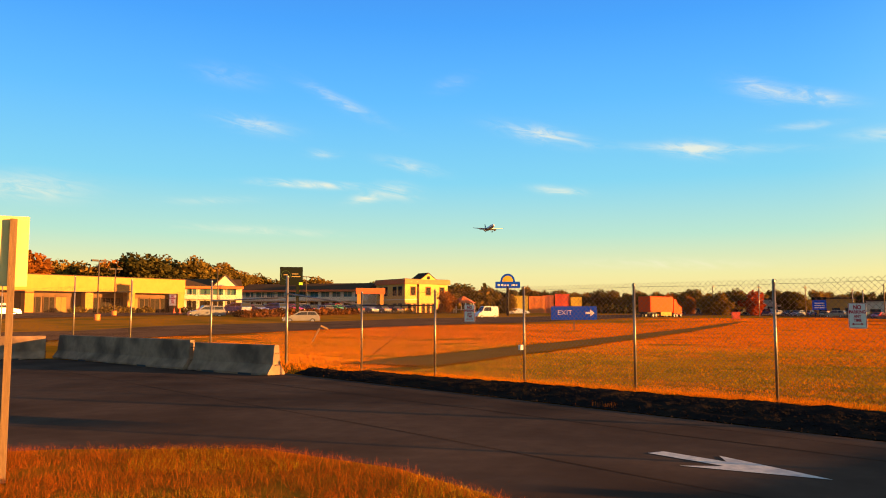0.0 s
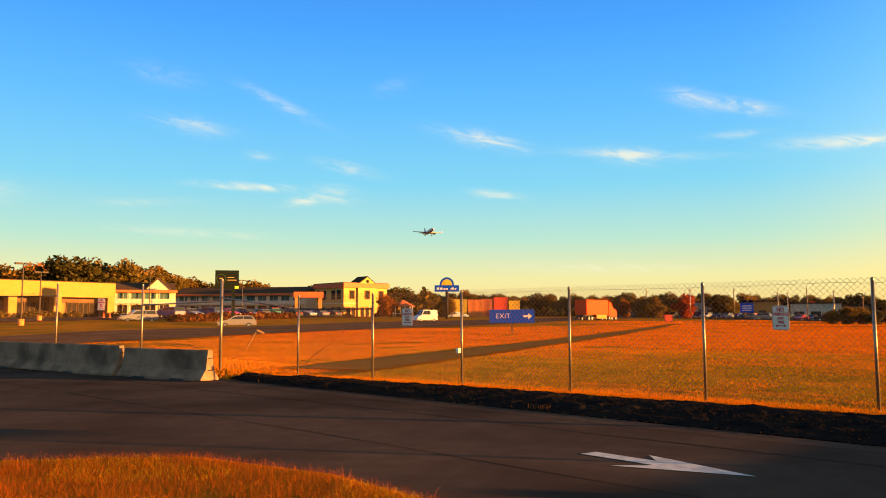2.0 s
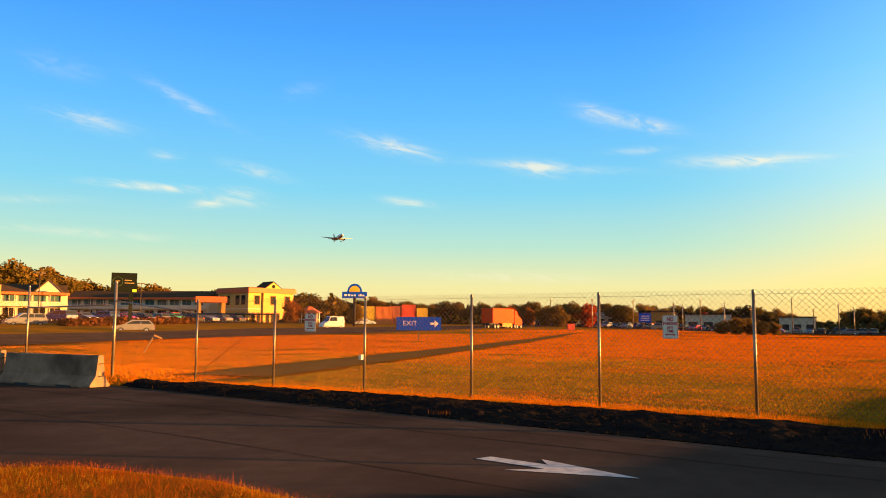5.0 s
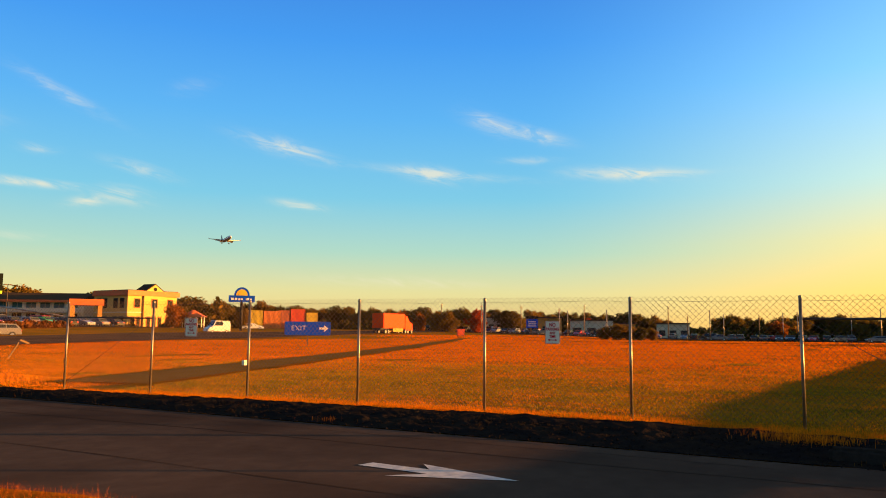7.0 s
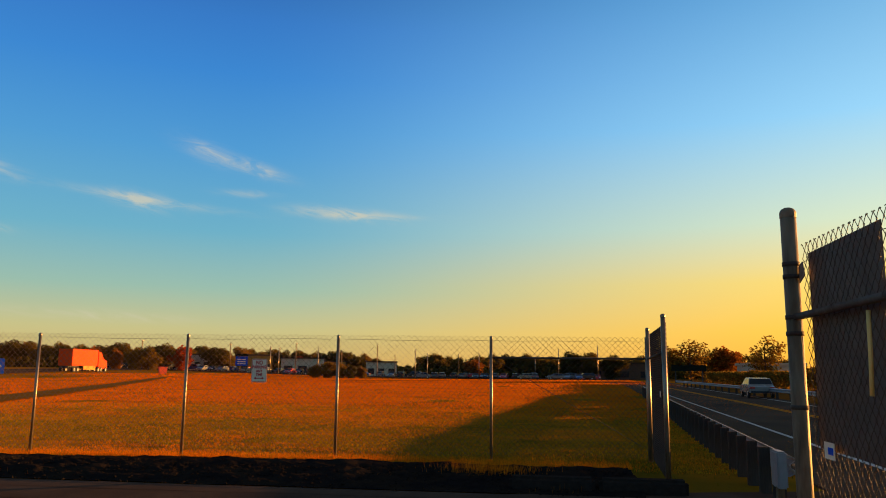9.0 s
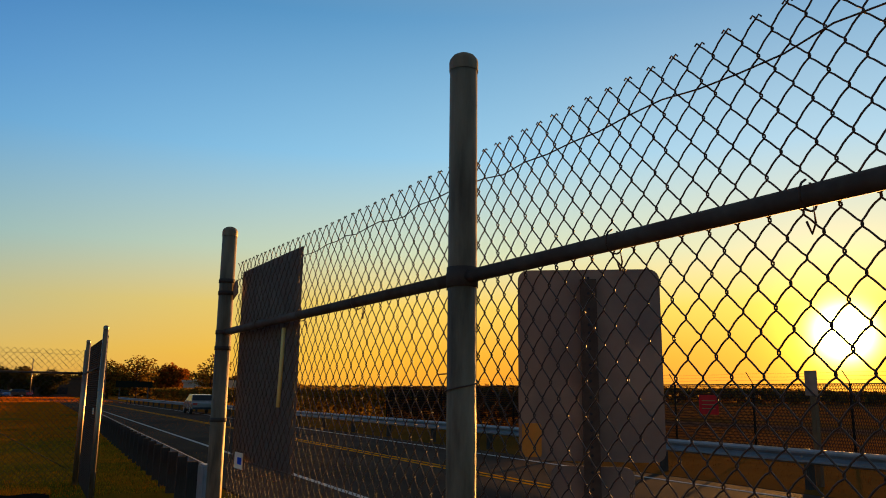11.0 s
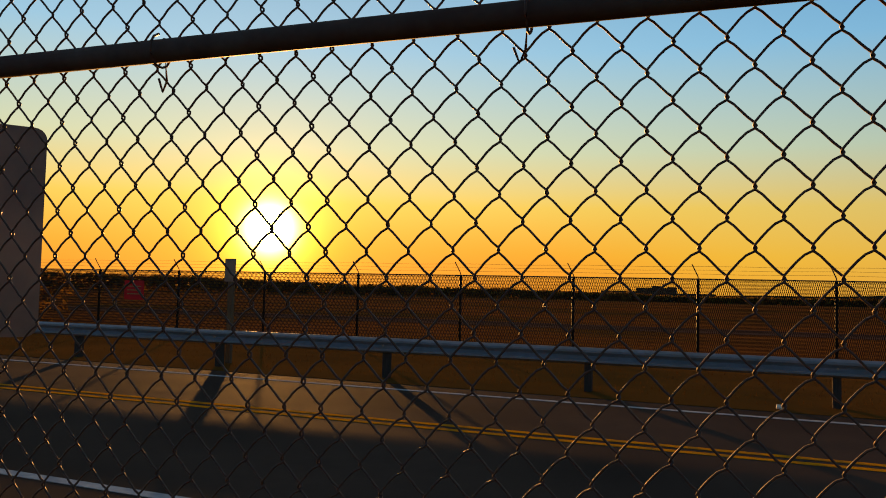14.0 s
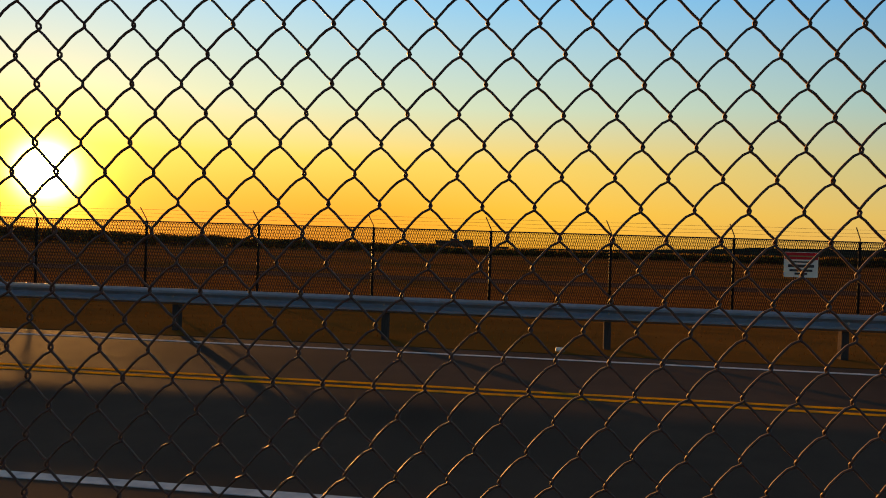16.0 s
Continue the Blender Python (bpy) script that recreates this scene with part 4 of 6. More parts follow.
def meadow(x0, x1, y0, y1):
    def f(r):
        while True:
            x, y = x0 + (x1 - x0) * r.random() ** 1.5, r.uniform(y0, y1)
            streak = noise.noise((x * 0.16, y * 0.10, 2)) + 0.7 * noise.noise((x * 0.9, y * 0.45, 5)) + 0.5 * noise.noise((x * 2.2, y * 1.4, 8))
            if x0 > 20 and r.random() > smooth(x0, x0 + 0.22 * (x1 - x0), x) or x1 < 50 and r.random() < smooth(26, 42, x):
                continue
            bare = 0.26 - 1.4 * smooth(20, 46, x) - 0.6 * smooth(0, 9, y - 19.7 - (x - 14.9) * 0.405)
            if streak < bare and r.random() < 0.86:
                continue
            if x > strip_edge(min(y, 18.6)) + 0.1 and abs(y - 19.7 - (x - 14.9) * 0.405) > 1.6 - 0.012 * (x - 15) and noise.noise((x * 0.12, y * 0.25, 0)) > -0.55:
                return x, y, land(x, y) - 0.035
    return f


def patch(x0, x1, y0, y1):
    def g(r):
        while True:
            x, y = x0 + (x1 - x0) * r.random() ** 1.7, r.uniform(y0, y1)
            if x < strip_edge(min(y, 18.6)) + 0.2 or abs(y - 19.7 - (x - 14.9) * 0.405) < 1.5 - 0.012 * (x - 15):
                continue
            streak = noise.noise((x * 0.16, y * 0.10, 2)) + 0.7 * noise.noise((x * 0.9, y * 0.45, 5))
            if streak < 0.22 - 0.9 * smooth(24, 60, x) - 0.6 * smooth(0, 9, y - 19.7 - (x - 14.9) * 0.405) or r.random() < 0.10:
                return x, y, land(x, y) - 0.035
    return g


def near_fence(r):
    y = r.uniform(-1.5, 19)
    x = min(FAx(y) + 0.3, strip_edge(y) + abs(r.gauss(0, 0.45)))
    return x, y, 0.03


def by_gate(r):
    y = r.uniform(18.9, 34)
    return r.uniform(10.9 - (y - 18.9) * 0.14, 16), y, 0.02


def verge(r):
    x = r.uniform(-25, 45)
    return x, along(r.uniform(12.9, 19.8), x), -0.03


blades("tall_grass", "tall dry orange grass on the island", 210000, in_island, 0.03, 0.13, 0.0022, "blade_red", 1, 1.5)
blades("seed_stalks", "thin pale seed stalks above the grass", 2600, in_island, 0.12, 0.20, 0.0016, "blade_red", 31, 0.8)
blades("green_grass", "green grass among the dry stalks", 70000, green_patch, 0.02, 0.075, 0.0035, "blade_green", 2, 0.9)
blades("meadow_grass", "dry mown meadow grass glowing orange", 500000, meadow(13.5, 42, -6, 50), 0.014, 0.036, 0.010, "blade", 3)
blades("meadow_grass", "dry mown meadow grass farther off", 420000, meadow(24, 112, -12, 62), 0.03, 0.06, 0.04, "blade_far", 4)
blades("meadow_grass", "dry meadow grass at the far side", 120000, meadow(95, 230, -18, 75), 0.05, 0.11, 0.12, "blade_far", 14)
blades("green_grass", "green grass in the meadow", 330000, patch(13.5, 70, -8, 40), 0.016, 0.042, 0.012, "blade_green", 5)
def tufts(x0, x1, y0, y1, n, seed, spread_m):
    """Places in clumps over the meadow."""
    q = random.Random(seed)
    spots = []
    while len(spots) < n:
        x, y = x0 + (x1 - x0) * q.random() ** 1.4, q.uniform(y0, y1)
        if x > strip_edge(min(y, 18.6)) + 0.2 and abs(y - 19.7 - (x - 14.9) * 0.405) > 1.7:
            spots.append((x, y, q.uniform(0.5, 1.6)))

    def f(r):
        x, y, k = spots[r.randrange(n)]
        x, y = x + r.gauss(0, spread_m * k), y + r.gauss(0, spread_m * k * 1.6)
        return x, y, land(x, y) - 0.03
    return f


blades("meadow_tufts", "clumps of taller straw-coloured grass in the meadow", 60000, tufts(13.8, 48, -6, 34, 2000, 41, 0.15), 0.025, 0.06, 0.010, "blade", 42)
blades("meadow_tufts", "clumps of green grass in the meadow", 130000, tufts(13.8, 38, -8, 22, 700, 43, 0.32), 0.025, 0.06, 0.012, "blade_moss", 44)
blades("fence_grass", "uncut grass along the fence", 40000, near_fence, 0.02, 0.085, 0.0045, "blade", 6)
blades("gate_grass", "dry orange grass beside the barrier end", 30000, by_gate, 0.03, 0.08, 0.012, "blade", 15)
blades("verge_grass", "dry grass between guardrail and fence", 50000, verge, 0.04, 0.12, 0.012, "blade_dull", 7)


def lumps(name, label, n, place, size, material, seed):
    """Loose broken lumps, past counting."""
    r = random.Random(seed)
    verts, faces = [], []
    base = [(1, 0, 0), (-0.5, 0.87, 0), (-0.5, -0.87, 0), (0.1, 0, 0.8), (0, 0.1, -0.5)]
    tri = [(0, 1, 3), (1, 2, 3), (2, 0, 3), (1, 0, 4), (2, 1, 4), (0, 2, 4)]
    for _ in range(n):
        x, y, z = place(r); s = size * r.uniform(0.4, 1.5); a = r.uniform(0, math.tau)
        b = len(verts)
        for px, py, pz in base:
            j = 1 + r.uniform(-.35, .35)
            verts.append((x + s * j * (px * math.cos(a) - py * math.sin(a)), y + s * j * (px * math.sin(a) + py * math.cos(a)), z + s * j * pz * 0.8))
        faces += [tuple(b + q for q in f) for f in tri]
    return tagged(part(name, from_arrays(name, verts, faces, M[material]), None), label, "rubble", kind="stuff")


def on_strip(r):
    y = r.uniform(-1.3, 18.5)
    x0, x1 = 11.0, strip_edge(y) + 0.1
    u = min(1, max(0, r.gauss(0.5, 0.3)))
    return x0 + (x1 - x0) * u, y, 0.02 + 0.09 * math.sin(math.pi * u)


lumps("millings_rubble", "loose black asphalt millings", 6000, on_strip, 0.020, "dirt", 3)
blades("strip_tufts", "sparse dry tufts in the millings", 420, lambda r: (lambda q, k: (11.3 + 0.9 * (k % 3) + r.gauss(0, 0.16), -0.3 + 2.9 * k + r.gauss(0, 0.25), 0.03))(0, r.randint(0, 6)), 0.04, 0.12, 0.007, "blade_dull", 13)
blades("strip_tufts", "one large dry tuft beside the fence post", 1600, lambda r: (12.75 + r.gauss(0, 0.22), 0.85 + r.gauss(0, 0.38), 0.08), 0.06, 0.2, 0.005, "blade", 53, 0.9)
st = thing("leaning_stake", "weathered timber stake leaning in the meadow", "stake", pose(24.2, 39.3, 0.1, 18, 22, 0))
part("stake", B(-0.03, 0.03, -0.025, 0.025, -0.4, 0.85), M["timber"], st)
part("crosspiece", B(-0.04, 0.5, -0.05, -0.041, 0.95, 1.05), M["timber"], st)
# ---- trees ----
def tree_meshes(seed, h, spread_r, dense, leaf):
    """Trunk with limbs, and a crown of many small leaf clumps."""
    r = random.Random(seed)
    bm = bmesh.new()
    tube(bm, [(0, 0, -0.3), (r.uniform(-.1, .1), 0.05, h * 0.25), (r.uniform(-.2, .2), 0.1, h * 0.6), (0, 0, h * 0.85)], h * 0.028, 7, r_end=h * 0.006)
    lobes = []
    for k in range(9):
        a = r.uniform(0, math.tau); z0 = h * r.uniform(0.12, 0.55); rr = spread_r * r.uniform(0.35, 0.8); z1 = min(h * 0.92, z0 + h * r.uniform(0.1, 0.32))
        e = (rr * math.cos(a), rr * math.sin(a), z1)
        tube(bm, [(0, 0, z0), (e[0] * 0.5, e[1] * 0.5, (z0 + z1) / 2 + 0.1), e], h * 0.010, 5, r_end=h * 0.003)
        lobes.append((Vector(e), spread_r * r.uniform(0.3, 0.52)))
    lobes += [(Vector((r.uniform(-.2, .2) * spread_r, r.uniform(-.2, .2) * spread_r, h * z)), spread_r * q) for z, q in ((0.5, 0.6), (0.7, 0.55), (0.87, 0.38), (0.3, 0.62), (0.18, 0.5))]
    trunk = mesh_of("trunk", bm, M["bark"])
    verts, faces = [], []
    for c, q in lobes:
        for k in range(int(dense * q * q)):
            d = Vector((r.gauss(0, 1), r.gauss(0, 1), r.gauss(0, 0.8))).normalized() * q * (r.random() ** 0.45)
            p = c + d
            if p.z < h * 0.03:
                continue
            n1 = Vector((r.gauss(0, 1), r.gauss(0, 1), r.gauss(0, 1))).normalized()
            n2 = n1.orthogonal().normalized(); n3 = n1.cross(n2)
            s = leaf * r.uniform(0.6, 1.4)
            b = len(verts)
            verts += [tuple(p + n2 * s), tuple(p + n3 * s * 0.7), tuple(p - n2 * s), tuple(p - n3 * s * 0.6)]
            faces.append((b, b + 1, b + 2, b + 3))
    return trunk, verts, faces


TREES = {}
for kind, (h, sp, dense, leaf, m, words) in dict(
        oak=(10, 4.6, 90, 0.30, "leaf_green", "broad green roadside tree in early autumn"), dark=(9, 3.8, 100, 0.28, "leaf_dark", "dark green tree in the tree line"),
        olive=(9, 4.2, 85, 0.30, "leaf_olive", "olive tree turning yellow in autumn"), orange=(7, 3.4, 100, 0.26, "leaf_orange", "small tree with orange autumn leaves"),
        red=(5, 2.2, 150, 0.2, "leaf_red", "small tree with red autumn leaves"), sparse=(8, 3.0, 55, 0.20, "leaf_olive", "thin tree losing its yellow leaves")).items():
    for sd in (1, 2, 3):
        tr, v, f = tree_meshes(sd * 7 + len(kind), h, sp, dense, leaf)
        t = thing("tree", words, "tree", (0, 0, -400), group="roadside trees")
        part("trunk", tr, None, t)
        part("crown", from_arrays("crown", v, f, M[m]), None, t)
        TREES[kind, sd] = [t, False, h]


def tree(kind, x, y, h, seed=0, z=None):
    r = random.Random(int(x * 31 + y * 17) + seed)
    src = TREES[kind, r.randint(1, 3)]
    k = h / src[2]
    m = pose(x, y, (height(x, y) if z is None else z) - 0.1, 0, 0, r.uniform(0, 360))
    ob = src[0]
    if src[1]:
        ob = copy_thing(src[0], m)
    src[1] = True
    ob.matrix_basis = m @ Matrix.Diagonal((k * r.uniform(1.0, 1.5), k * r.uniform(1.0, 1.5), k, 1))


def polar(a, d):
    """A place at a heading (degrees, 0 along the fence's far view) and distance."""
    return d * math.sin(radians(-a)), d * math.cos(radians(-a))


# headings are the camera's own: -41 looks over the driveway, -60 over the meadow
rt = random.Random(21)
a = -9.0
while a > -106:
    for layer in range(2):
        d = (235 if a > -40 else 250) + layer * 22 + rt.uniform(-10, 10)
        x, y = polar(a + rt.uniform(-0.6, 0.6), d)
        h = 14.6 if a > -26 else (11.8 if a > -33 else (8.5 if a > -48 else (6.9 if a > -75 else (6.2 if a > -80 else 6.8))))
        if a < -76.5 and a > -79.5:
            h = 4
        kind = rt.choice(["dark", "dark", "oak", "oak", "dark", "olive"] if a < -30 else ["olive", "oak", "olive", "olive", "orange", "orange"] if a > -20 else ["dark", "oak", "oak", "olive", "dark"])
        tree(kind, x, y, h * rt.uniform(0.8, 1.12), layer)
    a -= 0.8
for k, a, d, h in (("orange", -57.5, 190, 5), ("orange", -59, 195, 4.5), ("olive", -60.2, 192, 5), ("olive", -61, 190, 5.5), ("dark", -57, 188, 5), ("red", -63.2, 200, 6), ("oak", -62, 205, 6.5),
                   ("dark", -48.5, 222, 6.5), ("oak", -50, 224, 6.5), ("olive", -46.2, 170, 4.2), ("dark", -65.4, 215, 6.4), ("oak", -66, 216, 6), ("orange", -41.5, 173, 5), ("red", -71.2, 230, 5),
                   ("olive", -72.5, 165, 2.8), ("olive", -73.4, 164, 3.4), ("olive", -74.2, 165, 3.3), ("dark", -75, 163, 2.8), ("olive", -75.8, 166, 2.6),
                   ("orange", -84, 225, 5), ("sparse", -99.4, 170, 9.2), ("sparse", -100.4, 178, 7.0), ("orange", -101.6, 182, 7.6), ("sparse", -104.3, 158, 9.0), ("sparse", -97.6, 172, 8.2),
                   ("dark", -94, 205, 6.5), ("oak", -92.5, 206, 6.8), ("dark", -91, 206, 7.2), ("orange", -12.5, 200, 15), ("orange", -11, 205, 14.5), ("dark", -19, 200, 14.5), ("dark", -20.5, 203, 14.5)):
    tree(k, *polar(a, d), h)


def woods(name, label, n, place, size, material, seed):
    """Far woods: clumps of leaf past counting."""
    r = random.Random(seed)
    verts, faces = [], []
    for _ in range(n):
        p = Vector(place(r)); s = size * r.uniform(0.5, 1.5)
        n1 = Vector((r.gauss(0, 1), r.gauss(0, 1), r.gauss(0, 1))).normalized(); n2 = n1.orthogonal().normalized(); n3 = n1.cross(n2)
        b = len(verts)
        verts += [tuple(p + n2 * s), tuple(p + n3 * s * 0.8), tuple(p - n2 * s), tuple(p - n3 * s * 0.7)]
        faces.append((b, b + 1, b + 2, b + 3))
    return tagged(part(name, from_arrays(name, verts, faces, M[material]), None), label, "woods", kind="stuff")


def hedge_row(r):
    x = r.uniform(23.5, 130)
    top = 1.95 + 0.25 * noise.noise((x * 0.35, 0, 0)) + 0.15 * noise.noise((x * 1.3, 4, 0))
    return x, along(22.4 + r.uniform(0, 2.5) - 1.2, 0) - 0.02 * x, top * r.random() ** 0.6


def belt(r):
    a = r.uniform(104, 245)
    d = 215 + 14 * r.random()
    top = float(np.interp(a, (104, 138, 146, 154, 171, 179, 195, 205, 245), (3.3, 3.9, 3.6, 2.8, 2.2, 1.5, 1.9, 2.1, 2.2)))
    top += 0.5 * noise.noise((a * 0.45, 0, 2)) + 0.25 * noise.noise((a * 1.9, 0, 5))
    x, y = polar(-a, d)
    return x, y, 0.1 + top * r.random() ** 0.7


def island_bushes(r):
    x = r.uniform(44, 72)
    y = 89 + (x - 44.8) * 0.55 + r.gauss(0, 0.8)
    return x, y, height(x, y) + 1.1 * r.random() * (0.7 + 0.5 * noise.noise((x * 0.8, 0, 0)))


woods("hedge", "dark clipped hedge behind the airfield fence", 26000, hedge_row, 0.16, "leaf_olive", 5)
woods("far_woods", "dark woods on the far side of the airfield", 42000, belt, 0.5, "leaf_olive", 6)
def understorey(r):
    a = r.uniform(-106, -9)
    d = 236 + r.uniform(0, 40)
    x, y = polar(a, d)
    top = (3.0 if a < -45 else (8.5 if a < -28 else 11.5)) * (0.8 + 0.5 * noise.noise((a * 1.3, 0, 1)))
    return x, y, height(x, y) + top * r.random() ** 0.8


woods("underwood", "dark underwood below the far trees", 24000, understorey, 0.7, "leaf_dark", 12)
woods("underwood", "olive and brown underwood below the far trees", 16000, understorey, 0.6, "leaf_olive", 22)
woods("bushes", "reddish low bushes round the car park", 3500, island_bushes, 0.22, "leaf_russet", 8)
hill = bmesh.new()
rows = []
for i in range(72):
    a = -165 - i * 1.1
    top = float(np.interp(-a, (165, 178, 187, 195, 198, 205, 225, 244), (2, 6, 14, 27, 38, 39, 36, 30))) + 3 * noise.noise((i * 0.21, 0, 0))
    x, y = polar(a, 2900)
    rows.append((hill.verts.new((x, y, -20)), hill.verts.new((x, y, top)), hill.verts.new((x * 1.1, y * 1.1, -20))))
for p, q in zip(rows, rows[1:]):
    hill.faces.new((p[0], q[0], q[1], p[1])); hill.faces.new((p[1], q[1], q[2], p[2]))
tagged(part("far_hills", hill, M["hazy_woods"]), "low wooded hills beyond the airfield", "hills", kind="structure")
# stretch of airfield turf
ob = sheet("airfield", [(-400, -21.2), (-400, -560), (700, -560), (700, -30), (140, -26), (40, -21.2)], 0.10, M["field"], "brown turf of the airfield", "airfield")
sheet("runway", [(-400, -34), (140, -34), (140, -39), (-400, -39)], 0.106, M["asphalt"], "narrow dark service road across the airfield", "runway")


# ---- cars ----
def wheel_mesh(r):
    bm = bmesh.new()
    prof = [(0.45 * r, -0.09), (0.85 * r, -0.1), (r, -0.07), (r, 0.07), (0.85 * r, 0.1), (0.45 * r, 0.09)]
    rings = [[bm.verts.new((x * math.cos(k * math.tau / 16), y, x * math.sin(k * math.tau / 16))) for k in range(16)] for x, y in prof]
    for p, q in zip(rings, rings[1:]):
        for k in range(16):
            bm.faces.new((p[k], p[(k + 1) % 16], q[(k + 1) % 16], q[k]))
    return bm


WHEEL = mesh_of("wheel", wheel_mesh(0.33), M["black"])
RIM = mesh_of("rim", T([(0, -0.092, 0), (0, 0.092, 0)], 0.19, 12), M["chrome"])
RED_LAMP = mat("tail_lamp_red", (0.5, 0.02, 0.01), None, 20, 0.3)
LAMP = mat("head_lamp", (0.75, 0.72, 0.62), None, 20, 0.2)
SHAPES = dict(
    sedan=(4.6, 1.75, [(0, .35), (0, .78), (.55, .92), (3.7, .98), (4.55, .72), (4.6, .35)], [(.55, .92), (1.05, 1.38), (2.55, 1.42), (3.45, .96)]),
    suv=(4.6, 1.82, [(0, .4), (0, 1.0), (.2, 1.08), (3.55, 1.08), (4.5, .9), (4.6, .4)], [(.1, 1.08), (.35, 1.62), (2.7, 1.68), (3.55, 1.06)]),
    hatch=(4.25, 1.75, [(0, .36), (0, .85), (.2, .95), (3.2, .98), (4.15, .74), (4.25, .36)], [(.1, .95), (.55, 1.42), (2.3, 1.46), (3.15, .97)]),
    van=(4.6, 1.95, [(0, .45), (0, 1.2), (3.6, 1.15), (4.4, .95), (4.6, .45)], [(0, 1.2), (.05, 1.95), (3.0, 2.0), (3.65, 1.14)]))
CARS = {}


def car(shape, colour, x, y, rz, label, z=None, group="parked cars"):
    m = pose(x, y, height(x, y) if z is None else z, 0, 0, rz)
    if (shape, colour, label) in CARS:
        return copy_thing(CARS[shape, colour, label], m)
    ln, wd, body, cab = SHAPES[shape]
    t = thing("car" if shape != "van" else "van", label, "car" if shape != "van" else "van", m, group=group)
    bm = bmesh.new()
    prism(bm, [(px - ln / 2, pz) for px, pz in body], -wd / 2, wd / 2)
    bmesh.ops.bevel(bm, geom=[e for e in bm.edges if abs(e.verts[0].co.y - e.verts[1].co.y) < 0.01], offset=0.07, segments=2, affect="EDGES")
    b = part("body", bm, CAR[colour], t)
    bm = bmesh.new()
    ti = 0.16
    n = len(cab)
    lo, hi = [], []
    for sy, store in ((-1, lo), (1, hi)):
        for k, (px, pz) in enumerate(cab):
            store.append(bm.verts.new((px - ln / 2, sy * (wd / 2 - (ti if k in (1, 2) else 0.05)), pz)))
    for k in range(n):
        bm.faces.new((lo[k], hi[k], hi[(k + 1) % n], lo[(k + 1) % n]))
    bm.faces.new(lo); bm.faces.new(hi[::-1])
    part("cabin", bm, CAR[colour], b)
    # glass set into the cabin
    cx = sum(p[0] for p in cab) / n - ln / 2
    for sy in (-1, 1):
        bm = bmesh.new()
        z0, z1 = cab[0][1] + 0.07, cab[1][1] - 0.08
        mid = (cab[1][0] + cab[2][0]) / 2 - ln / 2
        x_a, x_b = cab[0][0] - ln / 2, cab[3][0] - ln / 2
        f0 = 0.22
        q = [(x_a + (cab[1][0] - cab[0][0]) * f0 + 0.15, z0), (cab[1][0] - ln / 2 + 0.08, z1), (mid - 0.04, z1), (mid - 0.04, z0)]
        q2 = [(mid + 0.04, z0), (mid + 0.04, z1), (cab[2][0] - ln / 2 - 0.05, z1), (x_b - (cab[3][0] - cab[2][0]) * f0 - 0.12, z0)]
        for quad in (q, q2) if shape != "van" else (q2,):
            vs = []
            for px, pz in quad:
                inset = 0.05 + (ti - 0.05) * (pz - cab[0][1]) / (cab[1][1] - cab[0][1])
                vs.append(bm.verts.new((px, sy * (wd / 2 - inset + 0.006), pz)))
            bm.faces.new(vs)
        part("side_window", bm, M["win"], b)
    for i0, i1, nm in ((3, 2, "windscreen"), (0, 1, "rear_window")):
        if shape == "van" and nm == "rear_window":
            continue
        bm = bmesh.new()
        off = 0.008 if i0 == 3 else -0.008
        vs = []
        for k, (tt, yy) in enumerate(((0.12, -1), (0.12, 1), (0.9, 1), (0.9, -1))):
            px = cab[i0][0] + (cab[i1][0] - cab[i0][0]) * tt - ln / 2 + off
            pz = cab[i0][1] + (cab[i1][1] - cab[i0][1]) * tt + 0.008
            vs.append(bm.verts.new((px, yy * (wd / 2 - 0.1 - 0.1 * tt), pz)))
        bm.faces.new(vs)
        part(nm, bm, M["win"], b)
    for wx in (-ln / 2 + 0.85, ln / 2 - 0.85):
        for wy in (-wd / 2 + 0.08, wd / 2 - 0.08):
            w = part("wheel", WHEEL, None, t, at=(wx, wy, 0.33))
            part("rim", RIM, None, w)
    for wy in (-wd / 2 + 0.22, wd / 2 - 0.22):
        part("tail_lamp", B(-ln / 2 - 0.012, -ln / 2 + 0.05, wy - 0.16, wy + 0.16, 0.66, 0.8), RED_LAMP, b)
        part("headlight", B(ln / 2 - 0.12, ln / 2 - 0.01, wy - 0.17, wy + 0.17, 0.6, 0.72), LAMP, b)
    part("bumper", B(-ln / 2 - 0.03, -ln / 2 + 0.05, -wd / 2 + 0.1, wd / 2 - 0.1, 0.36, 0.5), M["black"], b)
    CARS[shape, colour, label] = t
    return t


NAMES = {c: "%s parked car in an open car park" % c for c in CAR}
car("hatch", "silver", 46.0, 77.3, 150, "silver hatchback on the road before the motel", 0.55, "road cars")
car("suv", "grey", 42.9, 95.8, 170, "dark grey estate car at the car park entrance", 1.1, "road cars")
car("suv", "white", 20.6, 104.0, 10, "white off-road car beside the shop", 1.3, "road cars")
car("sedan", "white", 123.9, 116.4, -40, "pale sedan parked by the inn sign", 1.5, "road cars")
car("sedan", "silver", 60.0, -14.7, -4.5, "silver sedan driving away on the road", 0.0, "road cars")
rc = random.Random(3)
COL = ["black", "grey", "silver", "blue", "black", "red", "black", "grey", "tan", "silver", "grey"]
x = 0.0
for k in range(22):
    px, py = 52 + k * 1.75, 105.5 + k * 0.42 + (4.8 if k % 2 else 0)
    c = "green" if k == 12 else ("red" if k in (6, 13) else rc.choice(COL))
    car(rc.choice(["sedan", "suv", "hatch", "sedan"]), c, px, py, 100 + rc.uniform(-3, 3) + (180 if rc.random() < .5 else 0), NAMES[c])
a = -57.0
